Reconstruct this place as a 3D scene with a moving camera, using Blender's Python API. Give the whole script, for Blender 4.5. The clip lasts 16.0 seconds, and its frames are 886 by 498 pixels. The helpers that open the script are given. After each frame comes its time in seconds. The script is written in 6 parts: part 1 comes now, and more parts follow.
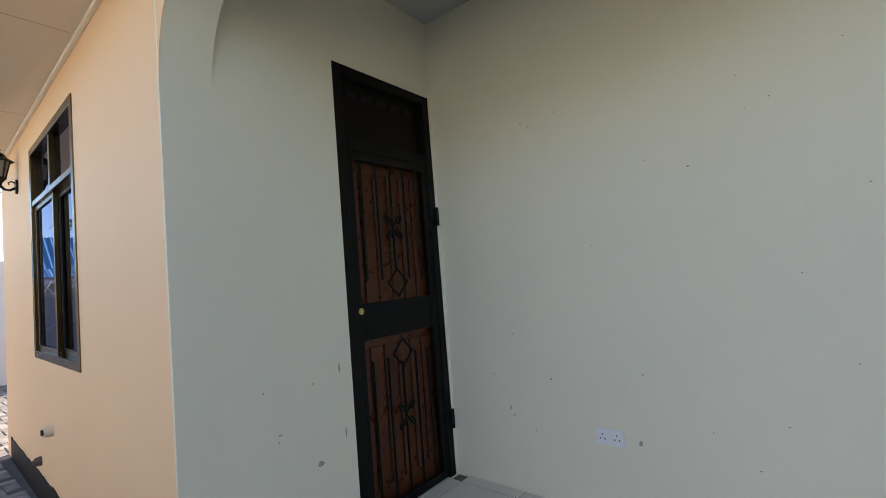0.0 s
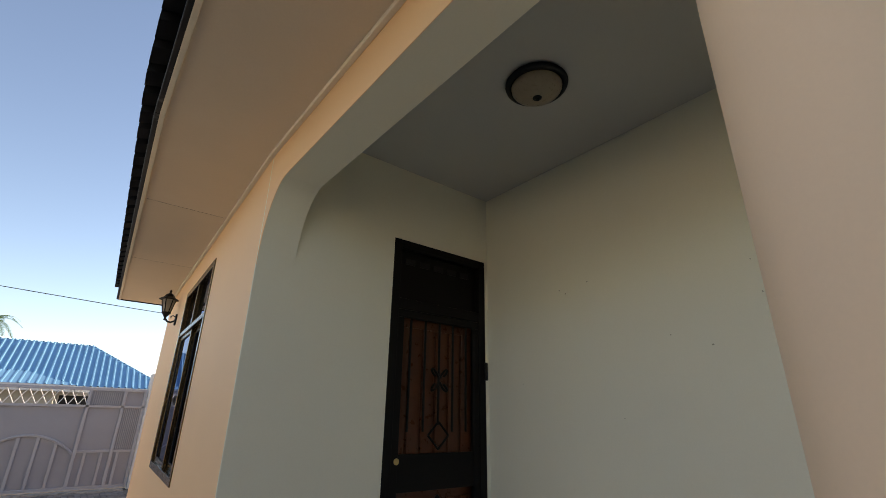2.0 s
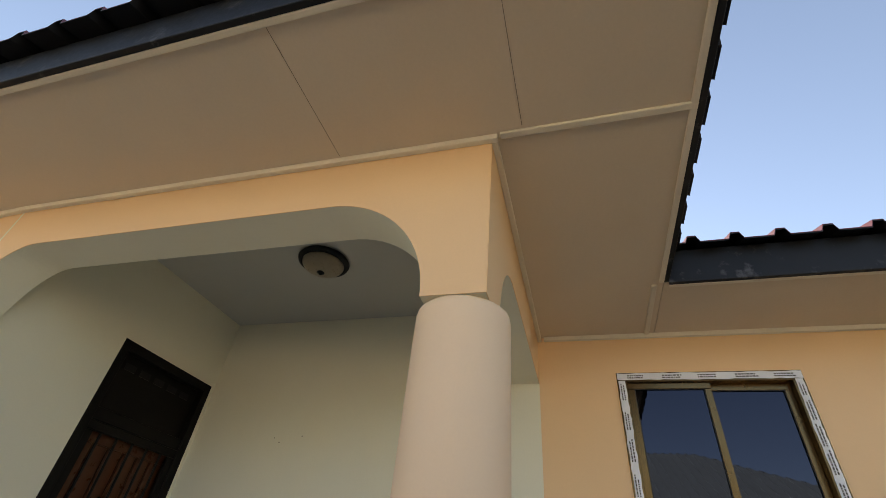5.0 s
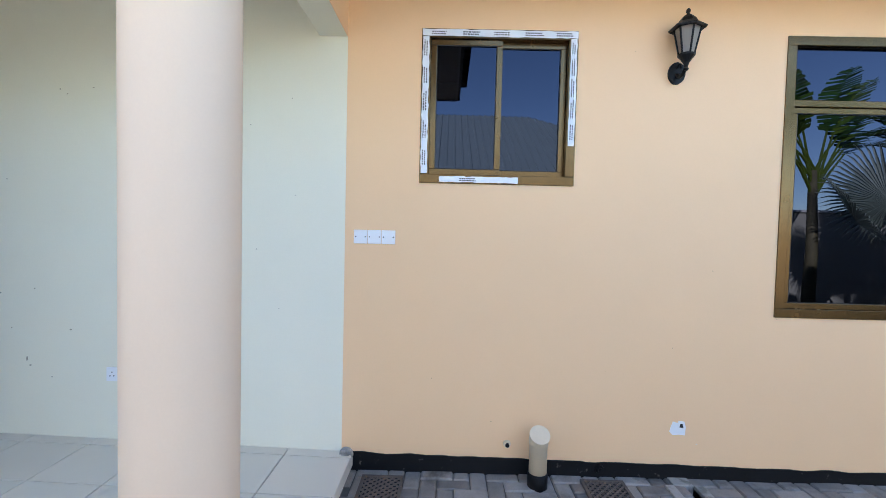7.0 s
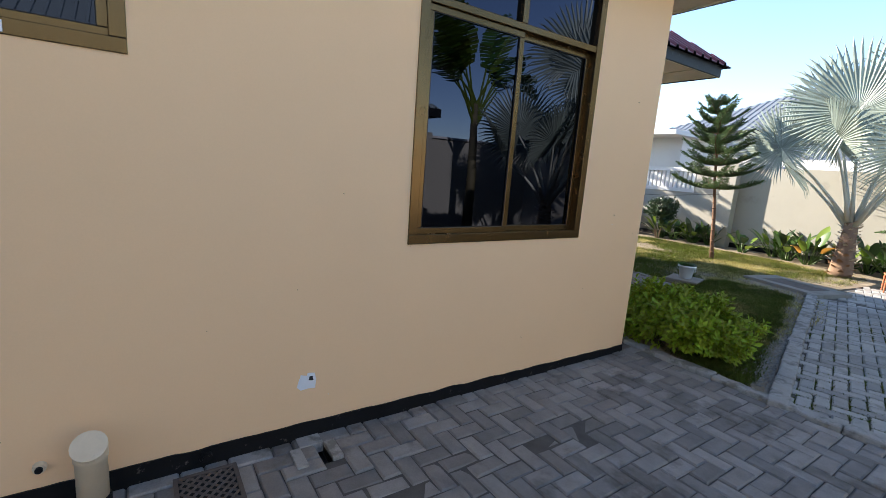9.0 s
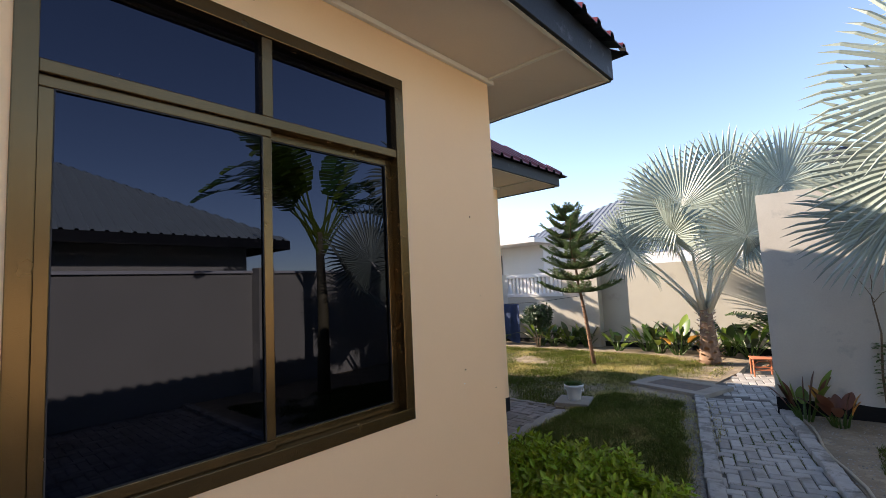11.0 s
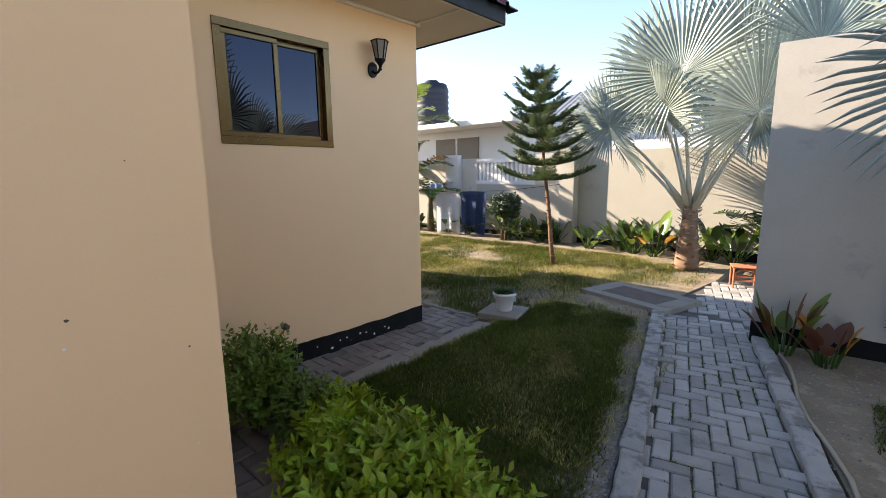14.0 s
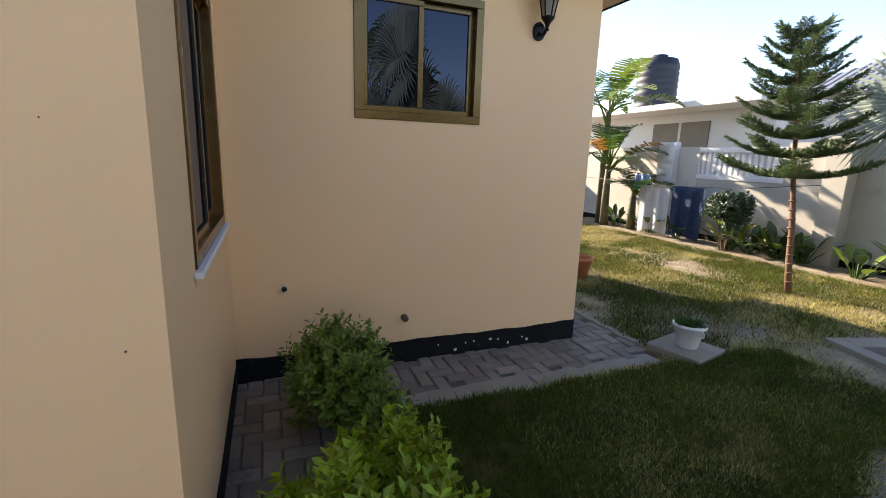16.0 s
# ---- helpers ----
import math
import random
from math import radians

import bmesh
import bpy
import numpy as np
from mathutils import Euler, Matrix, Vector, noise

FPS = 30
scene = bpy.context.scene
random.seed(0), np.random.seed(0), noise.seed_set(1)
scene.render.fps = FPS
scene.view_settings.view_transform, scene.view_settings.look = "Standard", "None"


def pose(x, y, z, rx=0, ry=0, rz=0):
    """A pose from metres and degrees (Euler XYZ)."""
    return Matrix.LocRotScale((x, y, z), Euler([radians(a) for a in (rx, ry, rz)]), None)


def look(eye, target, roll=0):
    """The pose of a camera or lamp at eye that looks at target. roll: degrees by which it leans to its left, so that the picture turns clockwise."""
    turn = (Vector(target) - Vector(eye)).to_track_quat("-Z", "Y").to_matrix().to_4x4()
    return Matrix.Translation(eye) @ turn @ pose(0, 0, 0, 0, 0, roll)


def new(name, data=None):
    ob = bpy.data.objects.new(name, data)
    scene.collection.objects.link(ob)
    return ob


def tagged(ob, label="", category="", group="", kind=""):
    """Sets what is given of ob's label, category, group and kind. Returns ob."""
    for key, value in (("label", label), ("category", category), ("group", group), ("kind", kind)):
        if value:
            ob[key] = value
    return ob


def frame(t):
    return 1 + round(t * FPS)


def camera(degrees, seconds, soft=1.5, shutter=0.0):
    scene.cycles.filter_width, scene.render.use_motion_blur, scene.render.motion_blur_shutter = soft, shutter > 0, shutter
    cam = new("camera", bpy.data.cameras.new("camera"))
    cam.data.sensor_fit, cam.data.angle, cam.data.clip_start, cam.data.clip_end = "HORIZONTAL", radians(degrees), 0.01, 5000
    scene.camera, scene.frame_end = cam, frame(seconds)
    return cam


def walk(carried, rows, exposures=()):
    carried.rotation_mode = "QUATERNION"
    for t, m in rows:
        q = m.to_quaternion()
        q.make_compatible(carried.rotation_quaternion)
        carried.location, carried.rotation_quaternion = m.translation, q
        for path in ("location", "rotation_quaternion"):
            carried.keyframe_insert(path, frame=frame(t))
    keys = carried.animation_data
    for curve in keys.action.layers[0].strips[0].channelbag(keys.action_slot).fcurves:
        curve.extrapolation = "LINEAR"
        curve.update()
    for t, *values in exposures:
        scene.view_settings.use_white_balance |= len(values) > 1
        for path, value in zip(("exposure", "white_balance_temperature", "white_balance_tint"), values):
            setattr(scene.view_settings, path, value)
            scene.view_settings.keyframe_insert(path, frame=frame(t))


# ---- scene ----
cam = camera(89.3, 16.0, soft=0.6)
PATH = [
    (0, (0.522, 0.569, 1.479), (2.102, 1.792, 1.582), -4.5),
    (0.5, (0.637, 0.459, 1.497), (2.056, 1.85, 1.723), -3.9),
    (1, (0.696, 0.342, 1.521), (1.993, 1.817, 1.899), -4.7),
    (1.5, (0.661, 0.168, 1.545), (1.838, 1.687, 2.1), -1.9),
    (2, (0.612, 0.042, 1.548), (1.763, 1.52, 2.249), 1.1),
    (2.5, (0.492, 0.039, 1.536), (1.692, 1.438, 2.312), 2.5),
    (3, (0.398, -0.024, 1.564), (1.661, 1.195, 2.523), 3.3),
    (3.2, (0.350, -0.069, 1.56), (1.607, 1.107, 2.581), 4.1),
    (5.3, (0.152, -0.252, 1.59), (1.704, 0.177, 2.776), 6.4),
    (5.5, (0.137, -0.277, 1.566), (1.741, 0.111, 2.697), 6.4),
    (6, (0.096, -0.433, 1.53), (1.91, -0.187, 2.337), 2.6),
    (6.5, (0.091, -0.553, 1.474), (2.063, -0.386, 1.762), 0.5),
    (6.9, (0.11, -0.625, 1.491), (2.109, -0.57, 1.455), 1.2),
    (7, (0.142, -0.634, 1.496), (2.14, -0.612, 1.419), 1.4),
    (7.5, (0.285, -0.728, 1.532), (2.244, -0.962, 1.204), 4.6),
    (8, (0.413, -0.914, 1.482), (2.278, -1.344, 0.903), 5.5),
    (8.5, (0.545, -1.185, 1.453), (2.319, -1.892, 0.858), 0.9),
    (8.6, (0.579, -1.232, 1.453), (2.335, -1.97, 0.841), 0.1),
    (9, (0.738, -1.399, 1.465), (2.359, -2.513, 1.104), 4.2),
    (9.5, (0.918, -1.631, 1.553), (2.476, -2.876, 1.405), 2.3),
    (11.8, (1.333, -3.012, 1.649), (2.537, -4.583, 1.942), -2.5),
    (12, (1.34, -3.127, 1.622), (2.507, -4.723, 1.923), -1.5),
    (12.5, (1.424, -3.478, 1.66), (2.51, -5.137, 1.924), -0.8),
    (13, (1.416, -3.771, 1.614), (2.579, -5.398, 1.638), -1.4),
    (13.5, (1.391, -4.053, 1.576), (2.603, -5.619, 1.302), -2.0),
    (14, (1.448, -4.312, 1.543), (2.778, -5.768, 1.212), -0.7),
    (14.5, (1.509, -4.513, 1.525), (2.964, -5.786, 1.011), 0.4),
    (14.9, (1.513, -4.728, 1.551), (3.148, -5.749, 1.02), -1.6),
    (15, (1.519, -4.778, 1.555), (3.204, -5.724, 1.041), -2.6),
    (15.5, (1.621, -4.956, 1.548), (3.371, -5.815, 1.103), -0.7),
    (16, (1.651, -5.09, 1.529), (3.476, -5.805, 1.13), 1.8),
]
walk(cam, [(t, look(eye, target, roll)) for t, eye, target, roll in PATH],
     [(0, 1.91, 7200, 14), (0.6, 1.61, 7400, 14), (1.5, 1.21, 8200, 15), (3.2, 1.44, 8900, 16), (6.0, 1.73, 9400, 14), (6.6, 2.06, 7600, 13), (7.1, 2.81, 6250, 11),
      (8.0, 2.86, 6250, 11), (8.6, 2.39, 6450, 11), (9.2, 1.84, 7000, 12), (12.0, 1.69, 7500, 20), (13.0, 1.79, 7500, 20), (14.0, 1.94, 7600, 17), (16, 1.97, 7600, 16)])


# ---- world, sun, exposure ----
world = bpy.data.worlds.new("sky")
scene.world = world
world.use_nodes = True
wn = world.node_tree.nodes
sky = wn.new("ShaderNodeTexSky")
sky.sky_type = "NISHITA"
sky.sun_disc = False
SUN_DIR = Vector((2.02, 0.74, 1.0)).normalized()
sky.sun_elevation = math.asin(SUN_DIR.z)
sky.sun_rotation = math.atan2(SUN_DIR.x, SUN_DIR.y)
sky.air_density, sky.dust_density, sky.ozone_density = 0.9, 0.1, 2.2
sky.altitude = 900
wn["Background"].inputs["Strength"].default_value = 0.125
world.node_tree.links.new(sky.outputs["Color"], wn["Background"].inputs["Color"])
sun = new("sun", bpy.data.lights.new("sun", "SUN"))
sun.data.energy, sun.data.angle, sun.data.color = 4.3, radians(0.53), (1.0, 0.93, 0.82)
sun.matrix_world = look(SUN_DIR * 40, (0, 0, 0))


# ---- materials ----
def material(name, color, rough=0.6, metal=0.0, var=0.12, scale=3.0, fine=60.0, bump=0.1, depth=0.004,
             hue=0.0, island=0.0, rand=0.0, spec=0.5, second=None, second_amount=0.0, second_scale=6.0, coat=0.0, trans=0.0):
    """A paint, stone or leaf: base colour, broad stains, fine grain, relief, and a spread between single pieces."""
    m = bpy.data.materials.new(name)
    m.use_nodes = True
    t = m.node_tree
    n, link = t.nodes, t.links.new
    bs = n["Principled BSDF"]
    bs.inputs["Roughness"].default_value, bs.inputs["Metallic"].default_value = rough, metal
    bs.inputs["Specular IOR Level"].default_value = spec
    bs.inputs["Coat Weight"].default_value = coat
    co = n.new("ShaderNodeTexCoord").outputs["Object"] if not (rand or island) else n.new("ShaderNodeNewGeometry").outputs["Position"]
    broad, grain = n.new("ShaderNodeTexNoise"), n.new("ShaderNodeTexNoise")
    for k, s, d in ((broad, scale, 5), (grain, fine, 3)):
        k.inputs["Scale"].default_value, k.inputs["Detail"].default_value, k.inputs["Roughness"].default_value = s, d, 0.6
        link(co, k.inputs["Vector"])
    total = n.new("ShaderNodeMath")
    total.operation = "MULTIPLY_ADD"
    link(broad.outputs["Fac"], total.inputs[0])
    total.inputs[1].default_value = 0.65
    half = n.new("ShaderNodeMath")
    half.operation = "MULTIPLY"
    link(grain.outputs["Fac"], half.inputs[0])
    half.inputs[1].default_value = 0.35
    link(half.outputs[0], total.inputs[2])
    spread = n.new("ShaderNodeMapRange")
    spread.inputs["From Min"].default_value, spread.inputs["From Max"].default_value = 0.3, 0.7
    spread.inputs["To Min"].default_value, spread.inputs["To Max"].default_value = 1 - var, 1 + var
    link(total.outputs[0], spread.inputs["Value"])
    value = spread.outputs["Result"]
    if rand or island:
        src = n.new("ShaderNodeObjectInfo").outputs["Random"] if rand else n.new("ShaderNodeNewGeometry").outputs["Random Per Island"]
        amount = rand or island
        r = n.new("ShaderNodeMapRange")
        r.inputs["To Min"].default_value, r.inputs["To Max"].default_value = 1 - amount, 1 + amount
        link(src, r.inputs["Value"])
        mul = n.new("ShaderNodeMath")
        mul.operation = "MULTIPLY"
        link(value, mul.inputs[0])
        link(r.outputs["Result"], mul.inputs[1])
        value = mul.outputs[0]
    hsv = n.new("ShaderNodeHueSaturation")
    hsv.inputs["Color"].default_value = (*color, 1)
    link(value, hsv.inputs["Value"])
    if hue:
        h = n.new("ShaderNodeMapRange")
        h.inputs["To Min"].default_value, h.inputs["To Max"].default_value = 0.5 - hue, 0.5 + hue
        link(src if (rand or island) else broad.outputs["Fac"], h.inputs["Value"])
        link(h.outputs["Result"], hsv.inputs["Hue"])
    out = hsv.outputs["Color"]
    if second:
        patch = n.new("ShaderNodeTexNoise")
        patch.inputs["Scale"].default_value, patch.inputs["Detail"].default_value, patch.inputs["Roughness"].default_value = second_scale, 6, 0.65
        link(co, patch.inputs["Vector"])
        edge = n.new("ShaderNodeMapRange")
        edge.inputs["From Min"].default_value, edge.inputs["From Max"].default_value = 0.62 - second_amount, 0.72 - second_amount
        link(patch.outputs["Fac"], edge.inputs["Value"])
        mix = n.new("ShaderNodeMix")
        mix.data_type = "RGBA"
        link(edge.outputs["Result"], mix.inputs["Factor"])
        link(out, mix.inputs["A"])
        mix.inputs["B"].default_value = (*second, 1)
        out = mix.outputs["Result"]
    link(out, bs.inputs["Base Color"])
    if trans:
        bs.inputs["Subsurface Weight"].default_value = 0.0
        tr = n.new("ShaderNodeBsdfTranslucent")
        link(out, tr.inputs["Color"])
        ms = n.new("ShaderNodeMixShader")
        ms.inputs["Fac"].default_value = trans
        link(bs.outputs["BSDF"], ms.inputs[1])
        link(tr.outputs["BSDF"], ms.inputs[2])
        link(ms.outputs["Shader"], n["Material Output"].inputs["Surface"])
    rr = n.new("ShaderNodeMapRange")
    rr.inputs["To Min"].default_value, rr.inputs["To Max"].default_value = max(0.02, rough - 0.1), min(1, rough + 0.1)
    link(grain.outputs["Fac"], rr.inputs["Value"])
    link(rr.outputs["Result"], bs.inputs["Roughness"])
    if bump:
        b = n.new("ShaderNodeBump")
        b.inputs["Strength"].default_value, b.inputs["Distance"].default_value = bump, depth
        link(total.outputs[0], b.inputs["Height"])
        link(b.outputs["Normal"], bs.inputs["Normal"])
    return m


def glass(name, tint, rough=0.0):
    """Dark tinted window glass: a blue-weighted mirror-like front over a dark see-through body."""
    m = bpy.data.materials.new(name)
    m.use_nodes = True
    n, link = m.node_tree.nodes, m.node_tree.links.new
    g, t, f, x = n.new("ShaderNodeBsdfGlossy"), n.new("ShaderNodeBsdfTransparent"), n.new("ShaderNodeFresnel"), n.new("ShaderNodeMixShader")
    g.inputs["Roughness"].default_value = rough
    # blue in the gloss stands in for a deeper blue reflected sky
    g.inputs["Color"].default_value = (0.52, 0.58, 0.80, 1)
    t.inputs["Color"].default_value = (*tint, 1)
    f.inputs["IOR"].default_value = 1.57
    link(f.outputs["Fac"], x.inputs["Fac"])
    link(t.outputs["BSDF"], x.inputs[1])
    link(g.outputs["BSDF"], x.inputs[2])
    link(x.outputs["Shader"], n["Material Output"].inputs["Surface"])
    return m


PEACH = material("peach_wall_paint", (0.875, 0.583, 0.335), 0.62, var=0.035, scale=0.9, fine=140, bump=0.12, depth=0.003)
PALE = material("pale_green_wall_paint", (0.80, 0.775, 0.635), 0.6, var=0.035, scale=0.9, fine=140, bump=0.12, depth=0.003)
COLUMN_PAINT = material("peach_column_paint", (0.86, 0.64, 0.445), 0.6, var=0.03, scale=1.2, fine=140, bump=0.1, depth=0.003)
SOFFIT = material("painted_soffit_board", (0.73, 0.625, 0.50), 0.7, var=0.05, scale=1.2, fine=80, bump=0.08, depth=0.002)
CEILING = material("shade_greyed_ceiling_paint", (0.52, 0.52, 0.49), 0.75, var=0.03, scale=1.0, fine=90, bump=0.05)
TRIM = material("cream_timber_trim", (0.80, 0.74, 0.62), 0.55, var=0.06, scale=4, fine=90, bump=0.1)
FASCIA = material("black_fascia_paint", (0.010, 0.011, 0.014), 0.5, spec=0.25, var=0.25, scale=3, fine=60, bump=0.15, second=(0.07, 0.07, 0.075), second_amount=0.03, second_scale=9)
ROOF = material("maroon_roof_sheet", (0.16, 0.030, 0.036), 0.42, var=0.15, scale=1.5, fine=40, bump=0.04)
ROOF_BACK = material("shade_black_sheet_back", (0.018, 0.017, 0.018), 0.6, spec=0.25, var=0.2, scale=3, fine=40, bump=0.04)
PLINTH = material("black_plinth_paint", (0.008, 0.008, 0.009), 0.6, spec=0.2, var=0.3, scale=5, fine=70, bump=0.2, second=(0.12, 0.11, 0.10), second_amount=-0.02, second_scale=22)
PAVER = material("grey_concrete_paver", (0.245, 0.224, 0.205), 0.85, var=0.28, scale=7, fine=150, bump=0.6, depth=0.005, rand=0.26, second=(0.13, 0.115, 0.10), second_amount=0.07, second_scale=1.9)
PAVER_MASS = material("grey_concrete_pavers", (0.245, 0.224, 0.205), 0.85, var=0.28, scale=7, fine=150, bump=0.6, depth=0.005, island=0.26, second=(0.13, 0.115, 0.10), second_amount=0.07, second_scale=1.9)
JOINT = material("grey_joint_sand", (0.10, 0.09, 0.078), 0.95, var=0.3, scale=9, fine=200, bump=0.6)
CONCRETE = material("weathered_concrete", (0.35, 0.335, 0.31), 0.9, var=0.2, scale=5, fine=120, bump=0.5, depth=0.006, second=(0.19, 0.18, 0.16), second_amount=0.13, second_scale=6)
SOIL = material("brown_garden_soil", (0.23, 0.18, 0.122), 0.98, var=0.3, scale=3.5, fine=120, bump=0.9, depth=0.02, second=(0.34, 0.275, 0.19), second_amount=0.08, second_scale=4)
TILE = material("beige_porch_tile", (0.70, 0.635, 0.54), 0.42, var=0.025, scale=1.5, fine=60, bump=0.0, rand=0.02)
GROUT = material("brown_grout", (0.16, 0.13, 0.10), 0.9, var=0.2, scale=8, fine=100)
BRONZE = material("bronze_aluminium", (0.135, 0.083, 0.034), 0.24, metal=0.8, var=0.04, scale=3, fine=12, bump=0.0)
FILM = material("white_protective_film", (0.80, 0.82, 0.88), 0.5, var=0.06, scale=12, fine=90, bump=0.15)
FILM_PRINT = material("black_film_print", (0.03, 0.03, 0.035), 0.6)
RUBBER = material("black_gasket", (0.012, 0.012, 0.013), 0.6)
WINDOW_GLASS = glass("tinted_glass", (0.012, 0.012, 0.016))
DARK_ROOM = material("dimness_brown_plaster", (0.20, 0.17, 0.14), 0.8)
CURTAIN = material("brown_curtain", (0.12, 0.085, 0.065), 0.9, var=0.2, scale=8, fine=120)
DOOR_WOOD = material("varnished_red_brown_wood", (0.080, 0.023, 0.008), 0.30, spec=0.3, var=0.22, scale=2.5, fine=22, bump=0.06, coat=0.08)
DOOR_DARK = material("black_brown_iron_grille", (0.005, 0.004, 0.0035), 0.45, spec=0.15, var=0.3, scale=8, fine=60, bump=0.1)
BRASS = material("brass_lock", (0.62, 0.46, 0.20), 0.3, metal=1.0, var=0.1)
IRON = material("black_lantern_iron", (0.007, 0.007, 0.008), 0.5, spec=0.25, var=0.25, scale=20, fine=120, bump=0.3)
LAMP_BOWL = material("amber_frosted_glass", (0.30, 0.25, 0.18), 0.3, var=0.1, scale=14, fine=50, bump=0.03)
FROSTED = material("frosted_lantern_glass", (0.50, 0.46, 0.40), 0.35, var=0.05, scale=10, fine=50, bump=0.03)
WHITE_PLASTIC = material("white_plastic", (0.80, 0.81, 0.83), 0.35, var=0.02, bump=0.0)
CREAM_PIPE = material("cream_painted_pipe", (0.74, 0.62, 0.45), 0.5, var=0.06, scale=12, fine=90, bump=0.1, second=(0.42, 0.33, 0.22), second_amount=-0.05, second_scale=20)
RUST = material("rusty_cast_iron", (0.11, 0.085, 0.07), 0.8, var=0.3, scale=12, fine=120, bump=0.6, second=(0.20, 0.12, 0.07), second_amount=0.05, second_scale=16)
GREY_WALL = material("grey_cement_render", (0.50, 0.475, 0.42), 0.9, var=0.10, scale=1.6, fine=70, bump=0.5, depth=0.006, second=(0.38, 0.37, 0.34), second_amount=0.02, second_scale=2.5)
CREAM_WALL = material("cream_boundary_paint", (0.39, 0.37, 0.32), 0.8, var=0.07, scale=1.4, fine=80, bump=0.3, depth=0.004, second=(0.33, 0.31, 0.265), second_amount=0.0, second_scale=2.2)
WHITE_WALL = material("white_house_paint", (0.64, 0.635, 0.63), 0.75, var=0.06, scale=1.2, fine=80, bump=0.2)
GATE_PAINT = material("grey_gate_paint", (0.27, 0.285, 0.33), 0.45, var=0.06, scale=2, fine=50, bump=0.05)
# the gate's grey again, lightened so the raised rails carry painted highlights
GATE_RAIL_LIT = material("highlit_grey_gate_rail", (0.36, 0.375, 0.42), 0.45, var=0.06, scale=2, fine=50, bump=0.05)
BLUE_ROOF = material("blue_roof_sheet", (0.13, 0.34, 0.54), 0.35, var=0.1, scale=1.5, fine=40, bump=0.03)
TEAL_ROOF = material("grey_green_roof_sheet", (0.30, 0.36, 0.37), 0.4, var=0.1, scale=1.5, fine=40, bump=0.03)
SLATE_ROOF = material("grey_tile_roof", (0.17, 0.19, 0.22), 0.6, var=0.15, scale=3, fine=40, bump=0.2)
TANK = material("blue_black_water_tank", (0.012, 0.016, 0.028), 0.6, var=0.1)
TERRACOTTA = material("terracotta_clay", (0.50, 0.16, 0.07), 0.7, var=0.15, scale=8, fine=80, bump=0.2)
POT_WHITE = material("white_pot_glaze", (0.72, 0.74, 0.76), 0.45, var=0.08, scale=9, fine=80, bump=0.1)
PALM_LEAF = material("silver_blue_palm_leaf", (0.27, 0.32, 0.275), 0.42, var=0.15, scale=5, fine=50, bump=0.05, island=0.24, trans=0.2)
PALM_STEM = material("pale_palm_stem", (0.56, 0.56, 0.47), 0.6, var=0.12, scale=6, fine=60, bump=0.1)
PALM_TRUNK = material("fibrous_palm_trunk", (0.20, 0.125, 0.08), 0.95, var=0.35, scale=9, fine=90, bump=0.8, depth=0.015, island=0.3)
PALM_BOOT = material("pale_leaf_base", (0.52, 0.44, 0.35), 0.85, var=0.2, scale=9, fine=90, bump=0.4, island=0.2)
def pavers(name, color, stain):
    """The same block for single pieces and for the joined rest."""
    k = dict(rough=0.85, var=0.20, scale=7, fine=150, bump=0.5, depth=0.004, second=stain, second_amount=0.05, second_scale=2.6)
    return material(name, color, rand=0.24, **k), material(name + "_rest", color, island=0.24, **k)


PATH_PAVER, PATH_MASS = pavers("weathered_path_paver", (0.34, 0.325, 0.30), (0.22, 0.21, 0.18))
COURT_PAVER, COURT_MASS = pavers("soil_stained_paver", (0.20, 0.165, 0.14), (0.12, 0.095, 0.075))
PALM_HUSK = material("brown_leaf_husk", (0.27, 0.15, 0.08), 0.9, var=0.25, scale=9, fine=90, bump=0.4, island=0.3)
DIRTY_CONCRETE = material("soil_stained_concrete", (0.26, 0.23, 0.19), 0.95, var=0.2, scale=5, fine=120, bump=0.5, depth=0.006)
HOSE = material("tan_plastic_pipe", (0.38, 0.32, 0.23), 0.5)
PINE_LEAF = material("dark_pine_needles", (0.055, 0.095, 0.022), 0.6, var=0.2, scale=5, fine=60, bump=0.0, island=0.35, hue=0.02, trans=0.15)
PINE_BARK = material("reddish_pine_bark", (0.16, 0.085, 0.05), 0.9, var=0.25, scale=20, fine=120, bump=0.5)
HEDGE_LEAF = material("yellow_green_hedge_leaf", (0.26, 0.34, 0.018), 0.45, var=0.15, scale=6, fine=60, bump=0.0, island=0.35, hue=0.025, trans=0.3)
HEDGE_DARK = material("deep_green_hedge_leaf", (0.15, 0.22, 0.025), 0.45, var=0.15, scale=6, fine=60, bump=0.0, island=0.35, hue=0.02, trans=0.25)
TWIG = material("brown_twigs", (0.13, 0.09, 0.055), 0.9, var=0.2, scale=20)
LEAF_GREEN = material("glossy_green_leaf", (0.055, 0.115, 0.02), 0.35, var=0.15, scale=5, fine=50, bump=0.05, island=0.35, hue=0.02, trans=0.3)
LEAF_LIME = material("lime_green_leaf", (0.15, 0.22, 0.03), 0.4, var=0.15, scale=5, fine=50, bump=0.05, island=0.3, hue=0.02, trans=0.3)
LEAF_DARK = material("dark_shrub_leaf", (0.030, 0.060, 0.022), 0.4, var=0.2, scale=5, fine=50, bump=0.0, island=0.35, trans=0.15)
LEAF_RED = material("bronze_red_canna_leaf", (0.16, 0.055, 0.030), 0.45, var=0.2, scale=5, fine=50, bump=0.05, island=0.3, hue=0.02, trans=0.25)
LEAF_ORANGE = material("orange_banana_leaf", (0.55, 0.27, 0.05), 0.5, var=0.2, scale=5, fine=50, bump=0.05, island=0.2, trans=0.25)
BANANA_STEM = material("banana_stem", (0.13, 0.11, 0.06), 0.7, var=0.3, scale=7, fine=50, bump=0.2)
